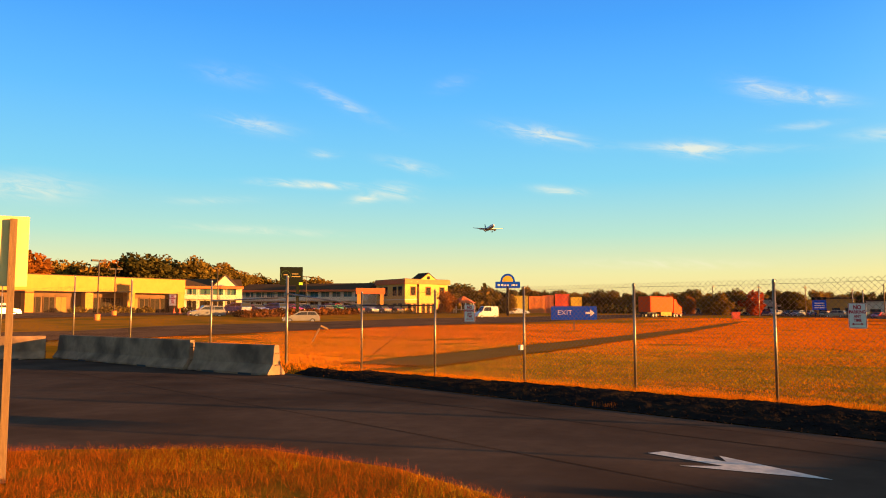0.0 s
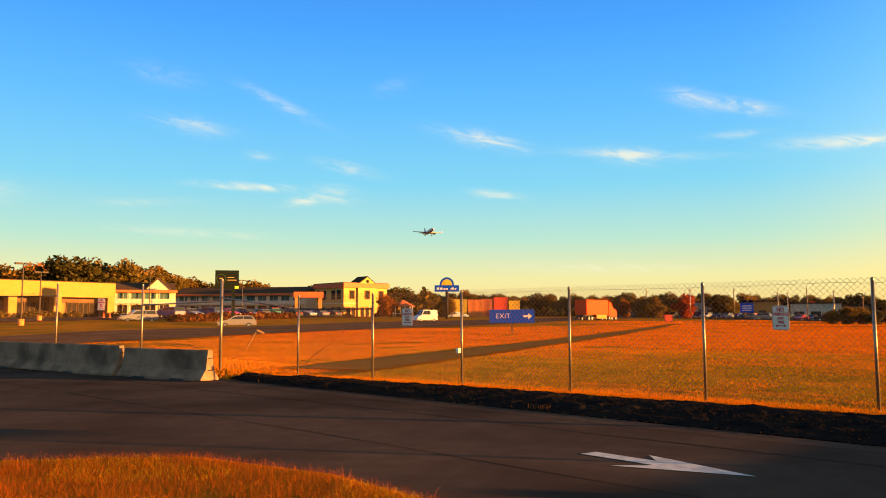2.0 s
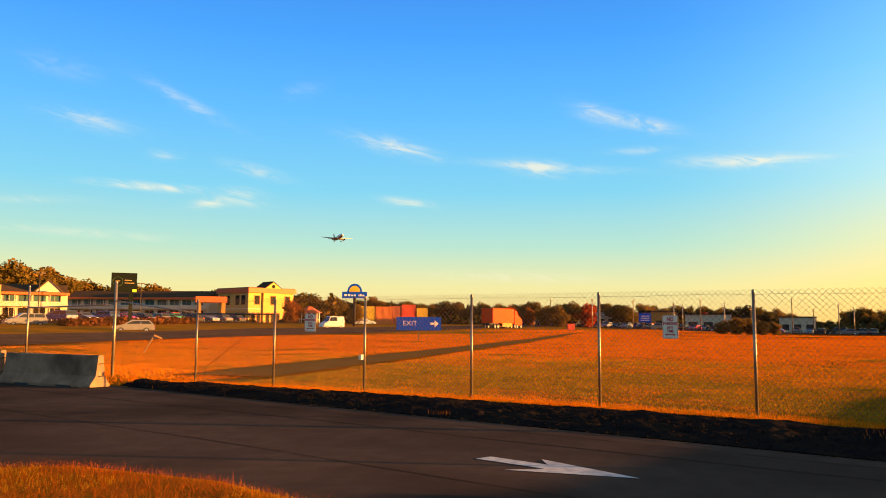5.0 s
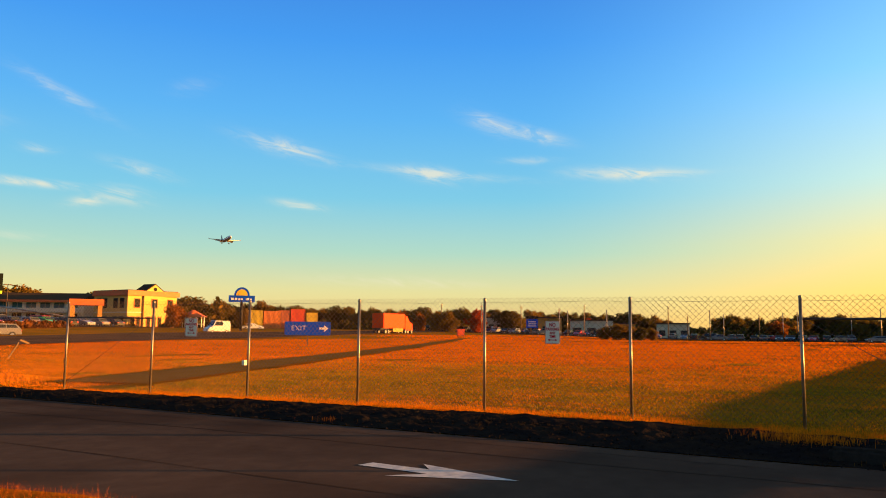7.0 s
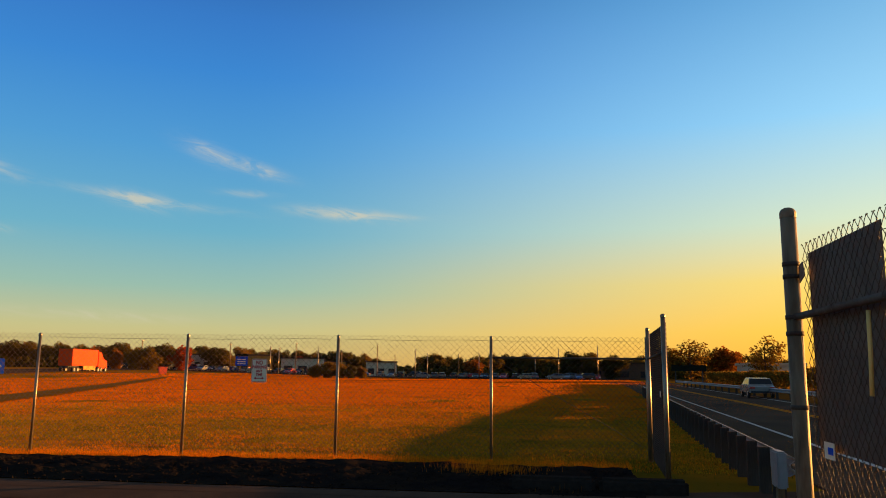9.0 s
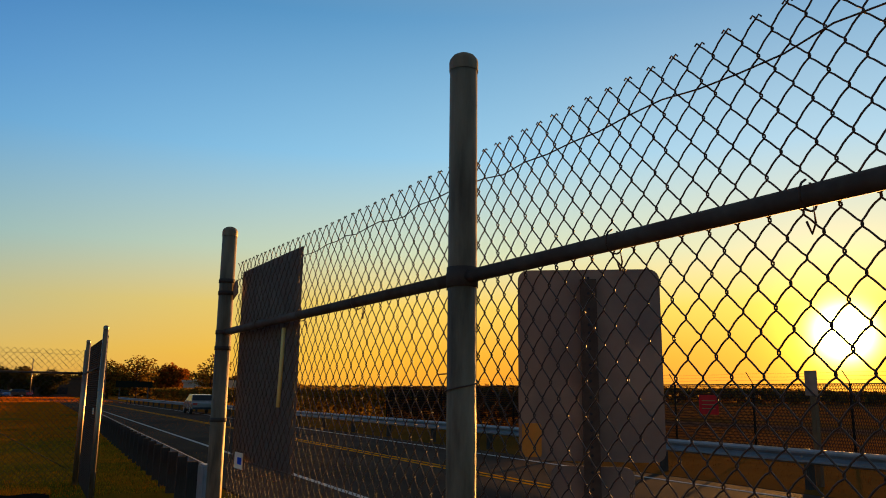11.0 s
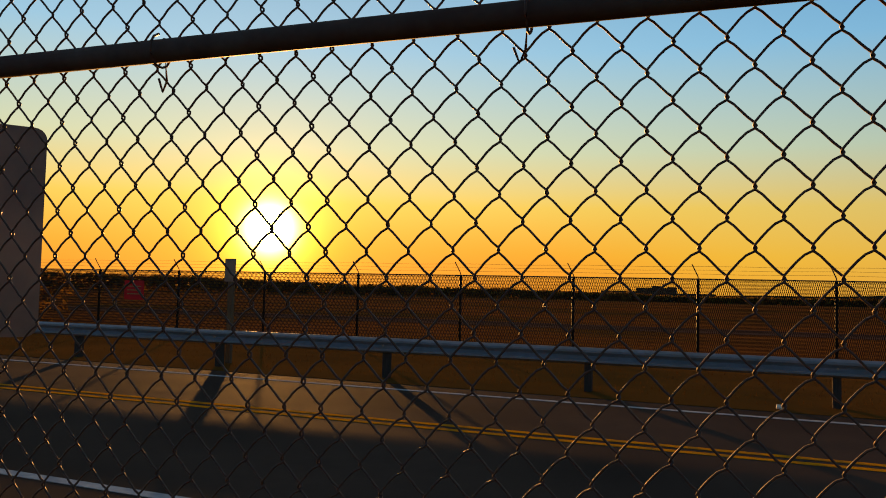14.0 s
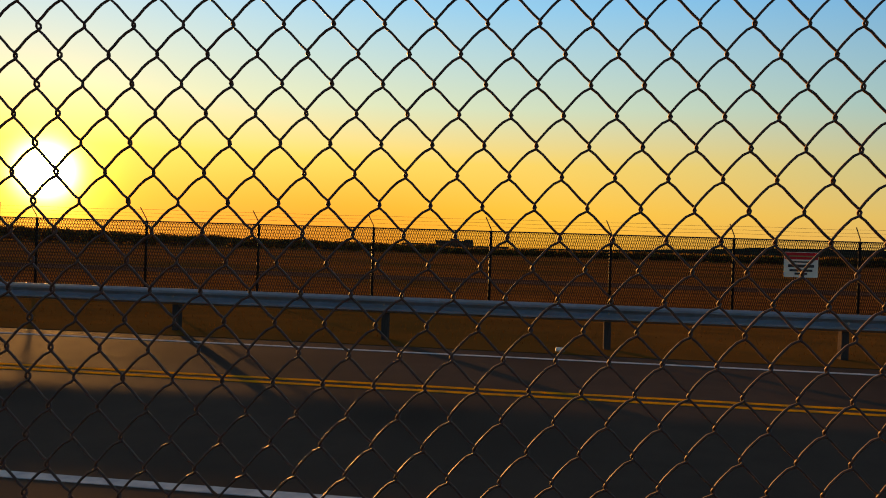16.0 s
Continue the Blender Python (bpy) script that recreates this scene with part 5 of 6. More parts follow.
while a > -94:
    for d in (205, 212):
        if rc.random() < 0.72:
            c = rc.choice(COL)
            px, py = polar(a + rc.uniform(-.15, .15), d + rc.uniform(-2, 2) - (12 if a < -80 else 0))
            car(rc.choice(["sedan", "suv", "hatch", "sedan"]), c, px, py, rc.choice([0, 90, 180]) + rc.uniform(-6, 6), NAMES[c])
    a -= 0.75
mv = car("van", "white", 83.9, 85.8, 160, "white delivery van on the road", 0.85, "road cars")
mv.matrix_basis = mv.matrix_basis @ Matrix.Diagonal((0.76, 1, 1.02, 1))


# ---- articulated lorry ----
def lorry(x, y, z, rz):
    t = thing("articulated_lorry", "red tractor unit with a red box trailer", "truck", pose(x, y, z, 0, 0, rz))
    red = mat("lorry_red", (0.72, 0.06, 0.006), (0.62, 0.05, 0.006), 2, 0.6, spec=0.1)
    bm = B(-6.5, 2.5, -1.25, 1.25, 1.15, 4.0); bmesh.ops.bevel(bm, geom=bm.edges[:], offset=0.05, segments=1, affect="EDGES")
    part("trailer", bm, red, t)
    part("chassis", B(-6.4, 6.0, -0.5, 0.5, 0.75, 1.1), M["black"], t)
    part("side_skirt", B(-2.5, 1.8, -1.22, -1.18, 0.45, 1.15), M["stucco"], t)
    part("side_skirt", B(-2.5, 1.8, 1.18, 1.22, 0.45, 1.15), M["stucco"], t)
    bm = bmesh.new(); prism(bm, [(3.0, 0.7), (3.0, 3.7), (3.9, 3.6), (4.8, 2.5), (6.2, 2.1), (6.4, 0.7)], -1.15, 1.15)
    cabp = part("cab", bm, red, t)
    part("windscreen", B(4.35, 4.45, -0.95, 0.95, 2.45, 3.0), M["win"], cabp)
    for wx in (-5.6, -4.4, 2.9, 4.0, 5.7):
        for wy in (-1.05, 1.05):
            w = part("wheel", WHEEL, None, t, at=Matrix.Translation((wx, wy, 0.5)) @ Matrix.Diagonal((1.5, 2.2, 1.5, 1)))
            part("rim", RIM, None, w)
    return t


lorry(128.5, 83.5, 0.95, 6)


# ---- buildings ----
def facade(t, w, z0, z1, y, n, ww, wz0, wz1, glassm="win", frame="white_wall", margin=1.0):
    """Windows with frames, sill and pane, set along x on a wall that faces -y."""
    for k in range(n):
        cx = margin + (w - 2 * margin) * (k + 0.5) / n
        fr = part("window", B(cx - ww / 2 - 0.06, cx + ww / 2 + 0.06, y - 0.05, y + 0.02, wz0 - 0.06, wz1 + 0.06), M[frame], t)
        part("pane", B(cx - ww / 2, cx + ww / 2, y - 0.058, y - 0.052, wz0, wz1), M[glassm], fr)
        part("mullion", B(cx - 0.025, cx + 0.025, y - 0.065, y - 0.0585, wz0, wz1), M[frame], fr)


# shop with deep bays
sh = thing("shop_building", "single-storey cream shop building with deep brown bays", "building", pose(25.7, 112.1, 1.75, 0, 0, 8.4))
part("wall", B(-30, 22.4, 2.2, 16, -0.5, 4.9), M["brown_wall"], sh)
bm = B(-30.2, 22.6, -0.15, 0.4, 3.0, 5.15); part("fascia", bm, M["stucco"], sh, "pale yellow fascia")
part("roof", B(-30, 22.4, 0.4, 16, 4.95, 5.1), M["roof"], sh)
part("soffit", B(-30, 22.4, 0.4, 2.2, 2.95, 3.0), M["brown_wall"], sh)
part("coping", B(-30.25, 22.65, -0.2, 0.45, 5.15, 5.25), M["roof"], sh)
for px in (-29.5, -22, -14.5, -7.3, 0.0, 7.9, 14.0, 22.0):
    part("pillar", B(px - 0.55, px + 0.55, -0.1, 1.2, -0.5, 3.0), M["stucco"], sh)
part("louvre_band", B(-29.9, 22.3, 2.02, 2.15, 2.35, 2.95), M["brown_wall"], sh, "brown boarded band over the shopfronts")
for k, px in enumerate((-26, -24, -19.5, -17.5, -12, -10, -5, -3, 1.6, 3.4, 5.0, 9.3, 11.2, 12.7, 15.4, 17.2, 18.9, 20.6)):
    fr = part("shop_window", B(px - 0.78, px + 0.78, 2.06, 2.19, 0.08, 2.3), M["brown_wall"], sh)
    part("pane" if k % 4 != 2 else "board", B(px - 0.7, px + 0.7, 2.03, 2.05, 0.16, 2.22), M["shop_glass" if k % 4 != 2 else "panel_tan"], fr)
    part("mullion", B(px - 0.03, px + 0.03, 2.01, 2.028, 0.16, 2.22), M["brown_wall"], fr)
part("step", B(-30, 22.4, -0.6, 2.2, -0.4, 0.05), M["concrete"], sh)

# long two-storey motel, its front turned from the sun
def motel(label, m, ln, n, dp):
    t = thing("motel_building", label, "building", m, group="motel wings")
    part("wall", B(0, ln, 0, dp, -0.6, 5.0), M["white_wall"], t)
    part("fascia", B(-0.3, ln + 0.3, -1.2, 0.0, 4.65, 5.15), M["red_trim"], t, "red-brown fascia band")
    part("walkway", B(0, ln, -1.1, 0.0, 2.35, 2.55), M["white_wall"], t)
    part("balustrade", B(0, ln, -1.1, -1.04, 2.55, 3.35), M["white_wall"], t)
    bm = bmesh.new(); prism(bm, [(-1.2, 5.15), (dp / 2, 6.9), (dp + 0.5, 5.15)], 0, ln); bmesh.ops.rotate(bm, verts=bm.verts[:], cent=(0, 0, 0), matrix=Matrix.Rotation(radians(90), 3, "Z"))
    for v in bm.verts:
        v.co.x += ln
    part("roof", bm, M["brown_roof"], t)
    facade(t, ln, 0, 0, 0, n, 2.1, 0.4, 2.1, "shop_glass")
    facade(t, ln, 0, 0, 0, n, 2.1, 3.0, 4.55, "win_blue")
    for k in range(n + 1):
        px = 0.1 + (ln - 0.3) * k / n
        part("post", B(px, px + 0.13, -1.02, -0.88, -0.5, 4.65), M["white_wall"], t)
    return t


motel("long two-storey white motel with brown shingle roof", pose(91.3, 183.5, 2.6, 0, 0, -56), 35, 11, 9)
mo = motel("sunlit short wing of the white motel", pose(65.2, 158.5, 2.4, 0, 0, -24), 12.5, 4, 9)
bm = bmesh.new(); prism(bm, [(6.5, 5.2), (9.0, 7.6), (11.5, 5.2)], -0.9, 4); part("gable", bm, M["white_wall"], mo)
bm = bmesh.new(); prism(bm, [(6.2, 5.15), (9.0, 7.85), (11.8, 5.15), (11.5, 5.15), (9.0, 7.55), (6.5, 5.15)], -1.1, 4.1); part("gable_roof", bm, M["brown_roof"], mo)

# hotel with a gabled front
ho = thing("hotel_building", "cream two-storey hotel with red-brown cornice and gable", "building", pose(111.7, 141.2, 1.8, 0, 0, -5) @ Matrix.Diagonal((1.09, 0.8, 1, 1)))
part("wall", B(0, 11.4, 0, 16, -0.6, 7.4), M["hotel_wall"], ho)
part("wall", B(3.4, 8.2, -0.6, 0.0, -0.6, 7.6), M["hotel_wall"], ho, "projecting gabled bay")
part("cornice", B(-0.35, 11.75, -0.75, 16.3, 6.95, 8.05), M["red_trim"], ho)
part("flat_roof", B(-0.2, 11.6, -0.2, 16.2, 8.05, 8.2), M["brown_roof"], ho)
part("band", B(-0.08, 11.48, -0.08, 16.05, 3.2, 3.4), M["white_wall"], ho)
bm = bmesh.new(); prism(bm, [(3.2, 7.6), (5.8, 9.5), (8.4, 7.6)], -0.7, 4.5); part("gable", bm, M["hotel_wall"], ho)
bm = bmesh.new(); prism(bm, [(2.9, 7.6), (5.8, 9.75), (8.7, 7.6), (8.5, 7.6), (5.8, 9.55), (3.1, 7.6)], -0.72, 4.6); part("gable_roof", bm, M["roof"], ho)
part("vent", T([(5.8, -0.74, 8.5), (5.8, -0.69, 8.5)], 0.42, 14), M["shop_glass"], ho, "round gable window")
for px, y in ((2.1, 0), (5.8, -0.6), (9.8, 0)):
    fr = part("window", B(px - 0.75, px + 0.75, y - 0.08, y + 0.02, 4.2, 6.4), M["red_trim"], ho)
    part("pane", B(px - 0.62, px + 0.62, y - 0.09, y - 0.082, 4.35, 6.25), M["shop_glass"], fr)
for px, y in ((1.2, 0), (2.5, 0), (4.5, -0.6), (5.8, -0.6), (7.1, -0.6), (9.2, 0), (10.4, 0)):
    fr = part("window", B(px - 0.5, px + 0.5, y - 0.08, y + 0.02, 0.0, 2.5), M["red_trim"], ho)
    part("pane", B(px - 0.4, px + 0.4, y - 0.09, y - 0.082, 0.1, 2.3), M["shop_glass"], fr)
for py in (2.5, 5.5, 10.5, 13.5):
    for z0 in (0.2, 4.2):
        fr = part("window", B(-0.08, 0.02, py - 1.0, py + 1.0, z0, z0 + 2.2), M["rail_steel"], ho)
        part("pane", B(-0.095, -0.082, py - 0.88, py + 0.88, z0 + 0.1, z0 + 2.1), M["shop_glass"], fr)
pc = thing("entrance_canopy", "cream entrance canopy with red-brown top beside the motel", "canopy", pose(94.2, 135.4, 1.8, 0, 0, -36))
part("beam", B(-0.3, 5.9, 0, 4, 4.2, 5.4), M["red_trim"], pc)
for px in (0.2, 5.1):
    for py in (0.1, 3.4):
        part("column", B(px - 0.25, px + 0.5, py, py + 0.5, -0.3, 4.2), M["stucco"], pc)
gz = thing("gazebo", "small white gazebo with a brown hipped roof", "gazebo", (118.7, 128.6, 1.85))
bm = bmesh.new(); bmesh.ops.create_cone(bm, cap_ends=True, segments=6, radius1=2.9, radius2=0.2, depth=1.5, matrix=Matrix.Translation((0, 0, 3.1))); part("roof", bm, M["red_trim"], gz)
for k in range(6):
    c_, s_ = math.cos(k * math.tau / 6) * 2.3, math.sin(k * math.tau / 6) * 2.3
    part("column", T([(c_, s_, -0.2), (c_, s_, 2.4)], 0.12, 8), M["sign_white"], gz)
part("railing", T([(2.3 * math.cos(k * math.tau / 6), 2.3 * math.sin(k * math.tau / 6), 0.8) for k in range(7)], 0.06, 6), M["sign_white"], gz)
wh = thing("warehouse", "long pale grey warehouse behind the trees", "building", pose(174, 193, 2.2, 0, 0, -44))
part("wall", B(0, 40, 0, 20, -0.5, 5.0), M["white_wall"], wh)
part("roof", B(-0.3, 40.3, -0.3, 20.3, 5.0, 5.3), M["roof"], wh)
for k in range(5):
    part("roller_door", B(3 + k * 7, 6.5 + k * 7, -0.06, 0.0, -0.3, 3.6), M["beam"], wh)


def container(x, y, rz, w, h, m, label):
    t = thing("storage_container", label, "container", pose(x, y, 1.9, 0, 0, rz), group="stacked containers")
    bm = bmesh.new()
    o = []
    n = int(w / 0.3)
    for k in range(n):
        o += [(w * k / n, 0.0), (w * (k + 0.4) / n, 0.0), (w * (k + 0.5) / n, 0.05), (w * (k + 0.9) / n, 0.05)]
    o += [(w, 0.0), (w, 2.4), (0, 2.4)]
    lo = [bm.verts.new((px, py, 0.1)) for px, py in o]; hi = [bm.verts.new((px, py, h)) for px, py in o]
    bm.faces.new(lo); bm.faces.new(hi[::-1])
    for k in range(len(o)):
        bm.faces.new((lo[k], hi[k], hi[(k + 1) % len(o)], lo[(k + 1) % len(o)]))
    part("body", bm, m, t)
    for z in (0.0, h):
        part("frame", B(-0.03, w + 0.03, -0.06, 0.06, z, z + 0.14), m, t)


CM = {k: mat("container_" + k, c, tuple(v * 0.8 for v in c), 0.8, 0.6) for k, c in dict(yellow=(0.72, 0.46, 0.02), orange=(0.74, 0.20, 0.02), rust=(0.48, 0.11, 0.025), red=(0.66, 0.07, 0.015)).items()}
for x, y, w, h, c in ((151.9, 145, 4.2, 4.6, "yellow"), (155.0, 141.8, 4.4, 4.5, "orange"), (158.2, 138.4, 2.0, 4.3, "rust"), (161, 142, 3.0, 4.8, "rust"), (163.4, 139.7, 3.9, 5.2, "red"), (166.2, 136.5, 3.0, 4.3, "yellow")):
    container(x, y, -47, w, h, CM[c], "%s steel storage container" % c)
for a, d, w, h, m in ((-62.6, 215, 8, 3.2, "white_wall"), (-64.2, 218, 7, 4.0, "white_wall"), (-68.2, 222, 9, 4.5, "stucco"), (-71.5, 224, 12, 4.2, "white_wall"), (-73.6, 226, 8, 3.6, "stucco"), (-77.2, 230, 9, 4, "white_wall"), (-94.6, 215, 22, 4.2, "brown_wall")):
    x, y = polar(a, d)
    t = thing("low_building", "low pale commercial building beyond the car park", "building", pose(x, y, height(x, y), 0, 0, a))
    part("wall", B(-w / 2, w / 2, 0, 8, -0.5, h), M[m], t)
    part("roof", B(-w / 2 - 0.3, w / 2 + 0.3, -0.4, 8.3, h, h + 0.35), M["roof"], t)
    for k in range(3):
        part("window", B(-w / 2 + w * (k + 0.2) / 3, -w / 2 + w * (k + 0.8) / 3, -0.05, 0.01, 0.6, 2.2), M["win"], t)
rb = thing("rental_office", "low white office with a dark sign board", "building", pose(164.5, -44, 0, 0, 0, 98))
part("wall", B(-2, 8, 0, 8, -0.3, 3.4), M["white_wall"], rb)
part("roof", B(-2.3, 8.3, -0.3, 8.3, 3.4, 3.9), M["white_wall"], rb)
part("window", B(-1, 7, -0.06, -0.01, 0.7, 2.3), M["win"], rb)
rs_ = thing("dark_sign_board", "long dark sign board with yellow and white bars", "sign", pose(150, -24.5, 0, 0, 0, 98))
part("board", B(-3.2, 3.2, 0, 0.3, 2.2, 3.3), M["sign_dark"], rs_)
part("text_bar", B(-2.9, -0.8, -0.03, -0.005, 2.55, 2.95), CM["yellow"], rs_)
part("text_bar", B(-0.5, 2.9, -0.03, -0.005, 2.6, 2.9), M["sign_white"], rs_)
for px in (-2.5, 2.5):
    part("leg", B(px - 0.1, px + 0.1, 0.05, 0.25, -0.3, 2.2), M["rail_steel"], rs_)
# terminal across the airfield
tm = thing("terminal_building", "dark airport terminal silhouette across the runways", "building", pose(50, -588, 0, 0, 0, 180))
for x0, x1, h in ((0, 28, 5.9), (11, 17, 7.1), (22, 27.9, 6.6), (-26, 0, 3.9), (28, 56, 3.1)):
    part("block", B(x0, x1, 0.02 * h, 25, -0.5, h * 1.3), M["brown_wall"], tm)
for k in range(8):
    part("window", B(30 + k * 3, 32 + k * 3, -0.1, 0.05, 1.2, 2.4), M["win_blue"], tm)


# ---- tall signs, lamps, wires ----
ex = thing("exit_sign", "large blue exit sign with a white arrow on one post", "road sign", pose(58.13, 47.39, 0.2, 0, 0, -51))
bm = bmesh.new(); rounded(bm, 4.3, 0.95, 2.2, 0.12, -0.03, 0.03); part("panel", bm, M["sign_blue"], ex)
bm = bmesh.new(); rounded(bm, 4.34, 0.93, 2.22, 0.13, -0.02, 0.035); part("border", bm, M["sign_blue"], ex)
part("lettering", text_mesh("EXIT", 0.66, M["sign_white"], 0.01, sx=1.05, bold=-0.012), None, ex, at=(-0.85, -0.04, 1.58))
bm = bmesh.new(); prism(bm, [(1.1, 1.48), (1.55, 1.48), (1.55, 1.25), (1.95, 1.58), (1.55, 1.9), (1.55, 1.68), (1.1, 1.68)], -0.05, -0.032); part("arrow", bm, M["sign_white"], ex)
part("post", B(-0.06, 0.06, 0.04, 0.14, -0.6, 1.2), M["timber"], ex)

inn = thing("inn_sign", "blue roadside sign with a yellow half sun on a dark pole", "sign", pose(97.1, 93.8, 1.55, 0, 0, -46))
part("pole", T([(0, 0, -0.5), (0, 0, 5.0)], 0.24, 10), M["black_wire"], inn)
bm = bmesh.new(); rounded(bm, 4.3, 4.65, 5.78, 0.06, -0.22, 0.22); part("panel", bm, M["sign_blue"], inn)
for bx, bw in ((-1.55, 0.5), (-0.95, 0.45), (-0.4, 0.4), (0.05, 0.35), (0.75, 0.22), (1.05, 0.42), (1.52, 0.36)):
    part("text_bar", B(bx - bw / 2 + 0.04, bx + bw / 2 - 0.04, -0.25, -0.225, 5.02, 5.36 if bw > 0.4 else 5.27), M["sign_white"], inn, "white lettering bar")
for rr, m, y in ((1.28, "sign_blue", 0.2), (0.95, None, 0.23), (0.55, "sign_white", 0.25)):
    bm = bmesh.new(); prism(bm, [(rr * math.cos(math.pi * k / 16), 5.78 + rr * 1.1 * math.sin(math.pi * k / 16)) for k in range(17)], -y, y)
    part("half_sun", bm, M[m] if m and rr > 1 else CM["yellow"], inn)
cu = thing("bank_sign", "dark green pylon sign with a lime stripe", "sign", pose(52.5, 90.9, 1.4, 0, 0, -30))
part("cabinet", B(-1.5, 1.5, -0.3, 0.3, 4.5, 6.55), M["sign_dark"], cu)
part("stripe", B(1.0, 1.5, -0.32, 0.32, 4.15, 4.5), M["lime"], cu)
part("skirt", B(-1.5, 0.99, -0.28, 0.28, 4.15, 4.5), M["sign_dark"], cu)
bm = T([(-0.75 + 0.585 * math.cos(math.tau * k / 28), -0.308, 5.45 + 0.585 * math.sin(math.tau * k / 28)) for k in range(29)], 0.035, 6)
part("ring", bm, mat("dim_green", (0.03, 0.07, 0.012), None, 8, 0.7), cu, "thin green ring")
for z, x0, x1 in ((5.62, 0.05, 0.9), (5.27, 0.05, 1.2), (5.5, -1.0, -0.5)):
    part("text_bar", B(x0, x1, -0.315, -0.302, z - 0.05, z + 0.05), M["muted_white"], cu)
for px in (0.85,):
    part("leg", B(px - 0.22, px + 0.22, -0.2, 0.2, -0.5, 4.15), M["sign_dark"], cu)
hs = thing("highway_sign", "blue and green highway direction sign", "road sign", pose(175.2, 73.6, 0.6, 0, 0, -66))
part("panel", B(-1.4, 1.4, -0.04, 0.04, 2.0, 4.2), M["sign_blue"], hs)
part("panel", B(-1.4, 1.4, -0.04, 0.04, 4.25, 4.85), M["sign_dark"], hs, "green top panel")
for z in (2.5, 3.0, 3.5):
    part("text_bar", B(-1.0, 1.0, -0.06, -0.045, z - 0.1, z + 0.1), M["sign_white"], hs)
for px in (-1.0, 1.0):
    part("leg", B(px - 0.08, px + 0.08, 0.05, 0.15, -0.6, 2.4), M["rail_steel"], hs)


def lamp_post(x, y, h, z=None, arms=2):
    t = thing("lamp_post", "tall dark car park lamp post with box heads", "lamp post", (x, y, height(x, y) if z is None else z), group="car park lamps")
    part("pole", T([(0, 0, 0), (0, 0, h)], 0.09, 8, r_end=0.06), M["rail_steel"], t)
    part("base", T([(0, 0, -0.3), (0, 0, 0.6)], 0.3, 12), CM["orange"], t, "painted concrete base")
    for k in range(arms):
        s = 1 if k == 0 else -1
        part("head", B(min(0.1 * s, 0.75 * s), max(0.1 * s, 0.75 * s), -0.18, 0.18, h - 0.1, h + 0.08), M["rail_steel"], t)


for x, y, h in ((24.9, 81.3, 6.0), (31, 95, 5.6), (54.6, 118, 7.2), (82.6, 137, 7.4)):
    lamp_post(x, y, h)
rp = random.Random(9)
for a in (-60.5, -63.5, -66.4, -69.2, -69.8, -71, -72.6, -74.3, -76.9, -78.2, -79.7, -80.6, -82.9, -84.4, -85.3, -88.5, -90.2, -93.0):
    x, y = polar(a, 205 + rp.uniform(-15, 10))
    t = thing("utility_pole", "thin pale lighting or utility pole beyond the meadow", "utility pole", (x, y, height(x, y)), group="far poles")
    h = rp.uniform(6, 8.5)
    part("pole", T([(0, 0, -0.5), (0, 0, h)], 0.11, 6), M["timber"] if rp.random() < 0.4 else M["galv"], t)
    if rp.random() < 0.5:
        part("crossarm", B(-0.9, 0.9, -0.05, 0.05, h - 0.7, h - 0.55), M["timber"], t)
    else:
        part("head", B(-0.1, 0.7, -0.15, 0.15, h - 0.05, h + 0.1), M["galv"], t)

# far roads beside the meadow
def strip_road(name, near_edge, far_edge, material, label):
    """A road laid on the land between two edges."""
    verts, faces = [], []
    n = len(near_edge)
    for p, q in zip(near_edge, far_edge):
        for k in range(7):
            x, y = p[0] + (q[0] - p[0]) * k / 6, p[1] + (q[1] - p[1]) * k / 6
            verts.append((x, y, height(x, y) + 0.07))
    for i in range(n - 1):
        for k in range(6):
            b = i * 7 + k
            faces.append((b, b + 7, b + 8, b + 1))
    return tagged(part(name, from_arrays(name, verts, faces, material), None), label, "road", kind="structure")


def dense(pts, step=6):
    out = []
    for p, q in zip(pts, pts[1:]):
        k = max(1, int(math.dist(p, q) / step))
        out += [(p[0] + (q[0] - p[0]) * i / k, p[1] + (q[1] - p[1]) * i / k) for i in range(k)]
    return out + [pts[-1]]


def resample(pts, n):
    d = [0.0]
    for p, q in zip(pts, pts[1:]):
        d.append(d[-1] + math.dist(p, q))
    return [(float(np.interp(d[-1] * i / (n - 1), d, [p[0] for p in pts])), float(np.interp(d[-1] * i / (n - 1), d, [p[1] for p in pts]))) for i in range(n)]


strip_road("far_road", resample([(-60, 40), (-10, 44), (16, 47), (37, 56), (56, 62), (71, 65), (95, 73), (140, 88), (200, 100)], 60),
           resample([(-60, 58), (-10, 56), (16, 58), (26, 66), (42, 70), (65, 80), (92, 85), (140, 98), (200, 110)], 60), M["asphalt"], "grey road past the motel and car parks")
strip_road("car_park", resample([(-30, 72), (10, 80), (40, 98), (60, 101), (100, 112), (120, 120)], 40), resample([(-30, 111), (10, 110), (40, 114), (60, 122), (90, 138), (118, 138)], 40),
           M["asphalt"], "asphalt car park in front of the shop and motel")
# a shadow over the meadow, laid as a strip of darker colour
shadow_line = [(14.9 + 4 * k, 19.6 + 4 * k * 0.405) for k in range(25)]
strip_road("shadow_strip", [(x + 0.62, y - 1.35 + 0.014 * (x - 15)) for x, y in shadow_line], [(x - 0.62, y + 1.45 - 0.013 * (x - 15)) for x, y in shadow_line],
           mat("shadow_strip_colour", (0.19, 0.105, 0.024), (0.13, 0.078, 0.02), 1.5, 0.95, bump=0.6, bump_scale=20, c3=(0.15, 0.078, 0.018), scale3=0.6, spec=0.0), "dark strip on the meadow standing in for a shadow")
strip_road("far_car_park", [polar(-56 - k, 196) for k in range(40)], [polar(-56 - k, 224) for k in range(40)], M["asphalt"], "distant car park full of cars")


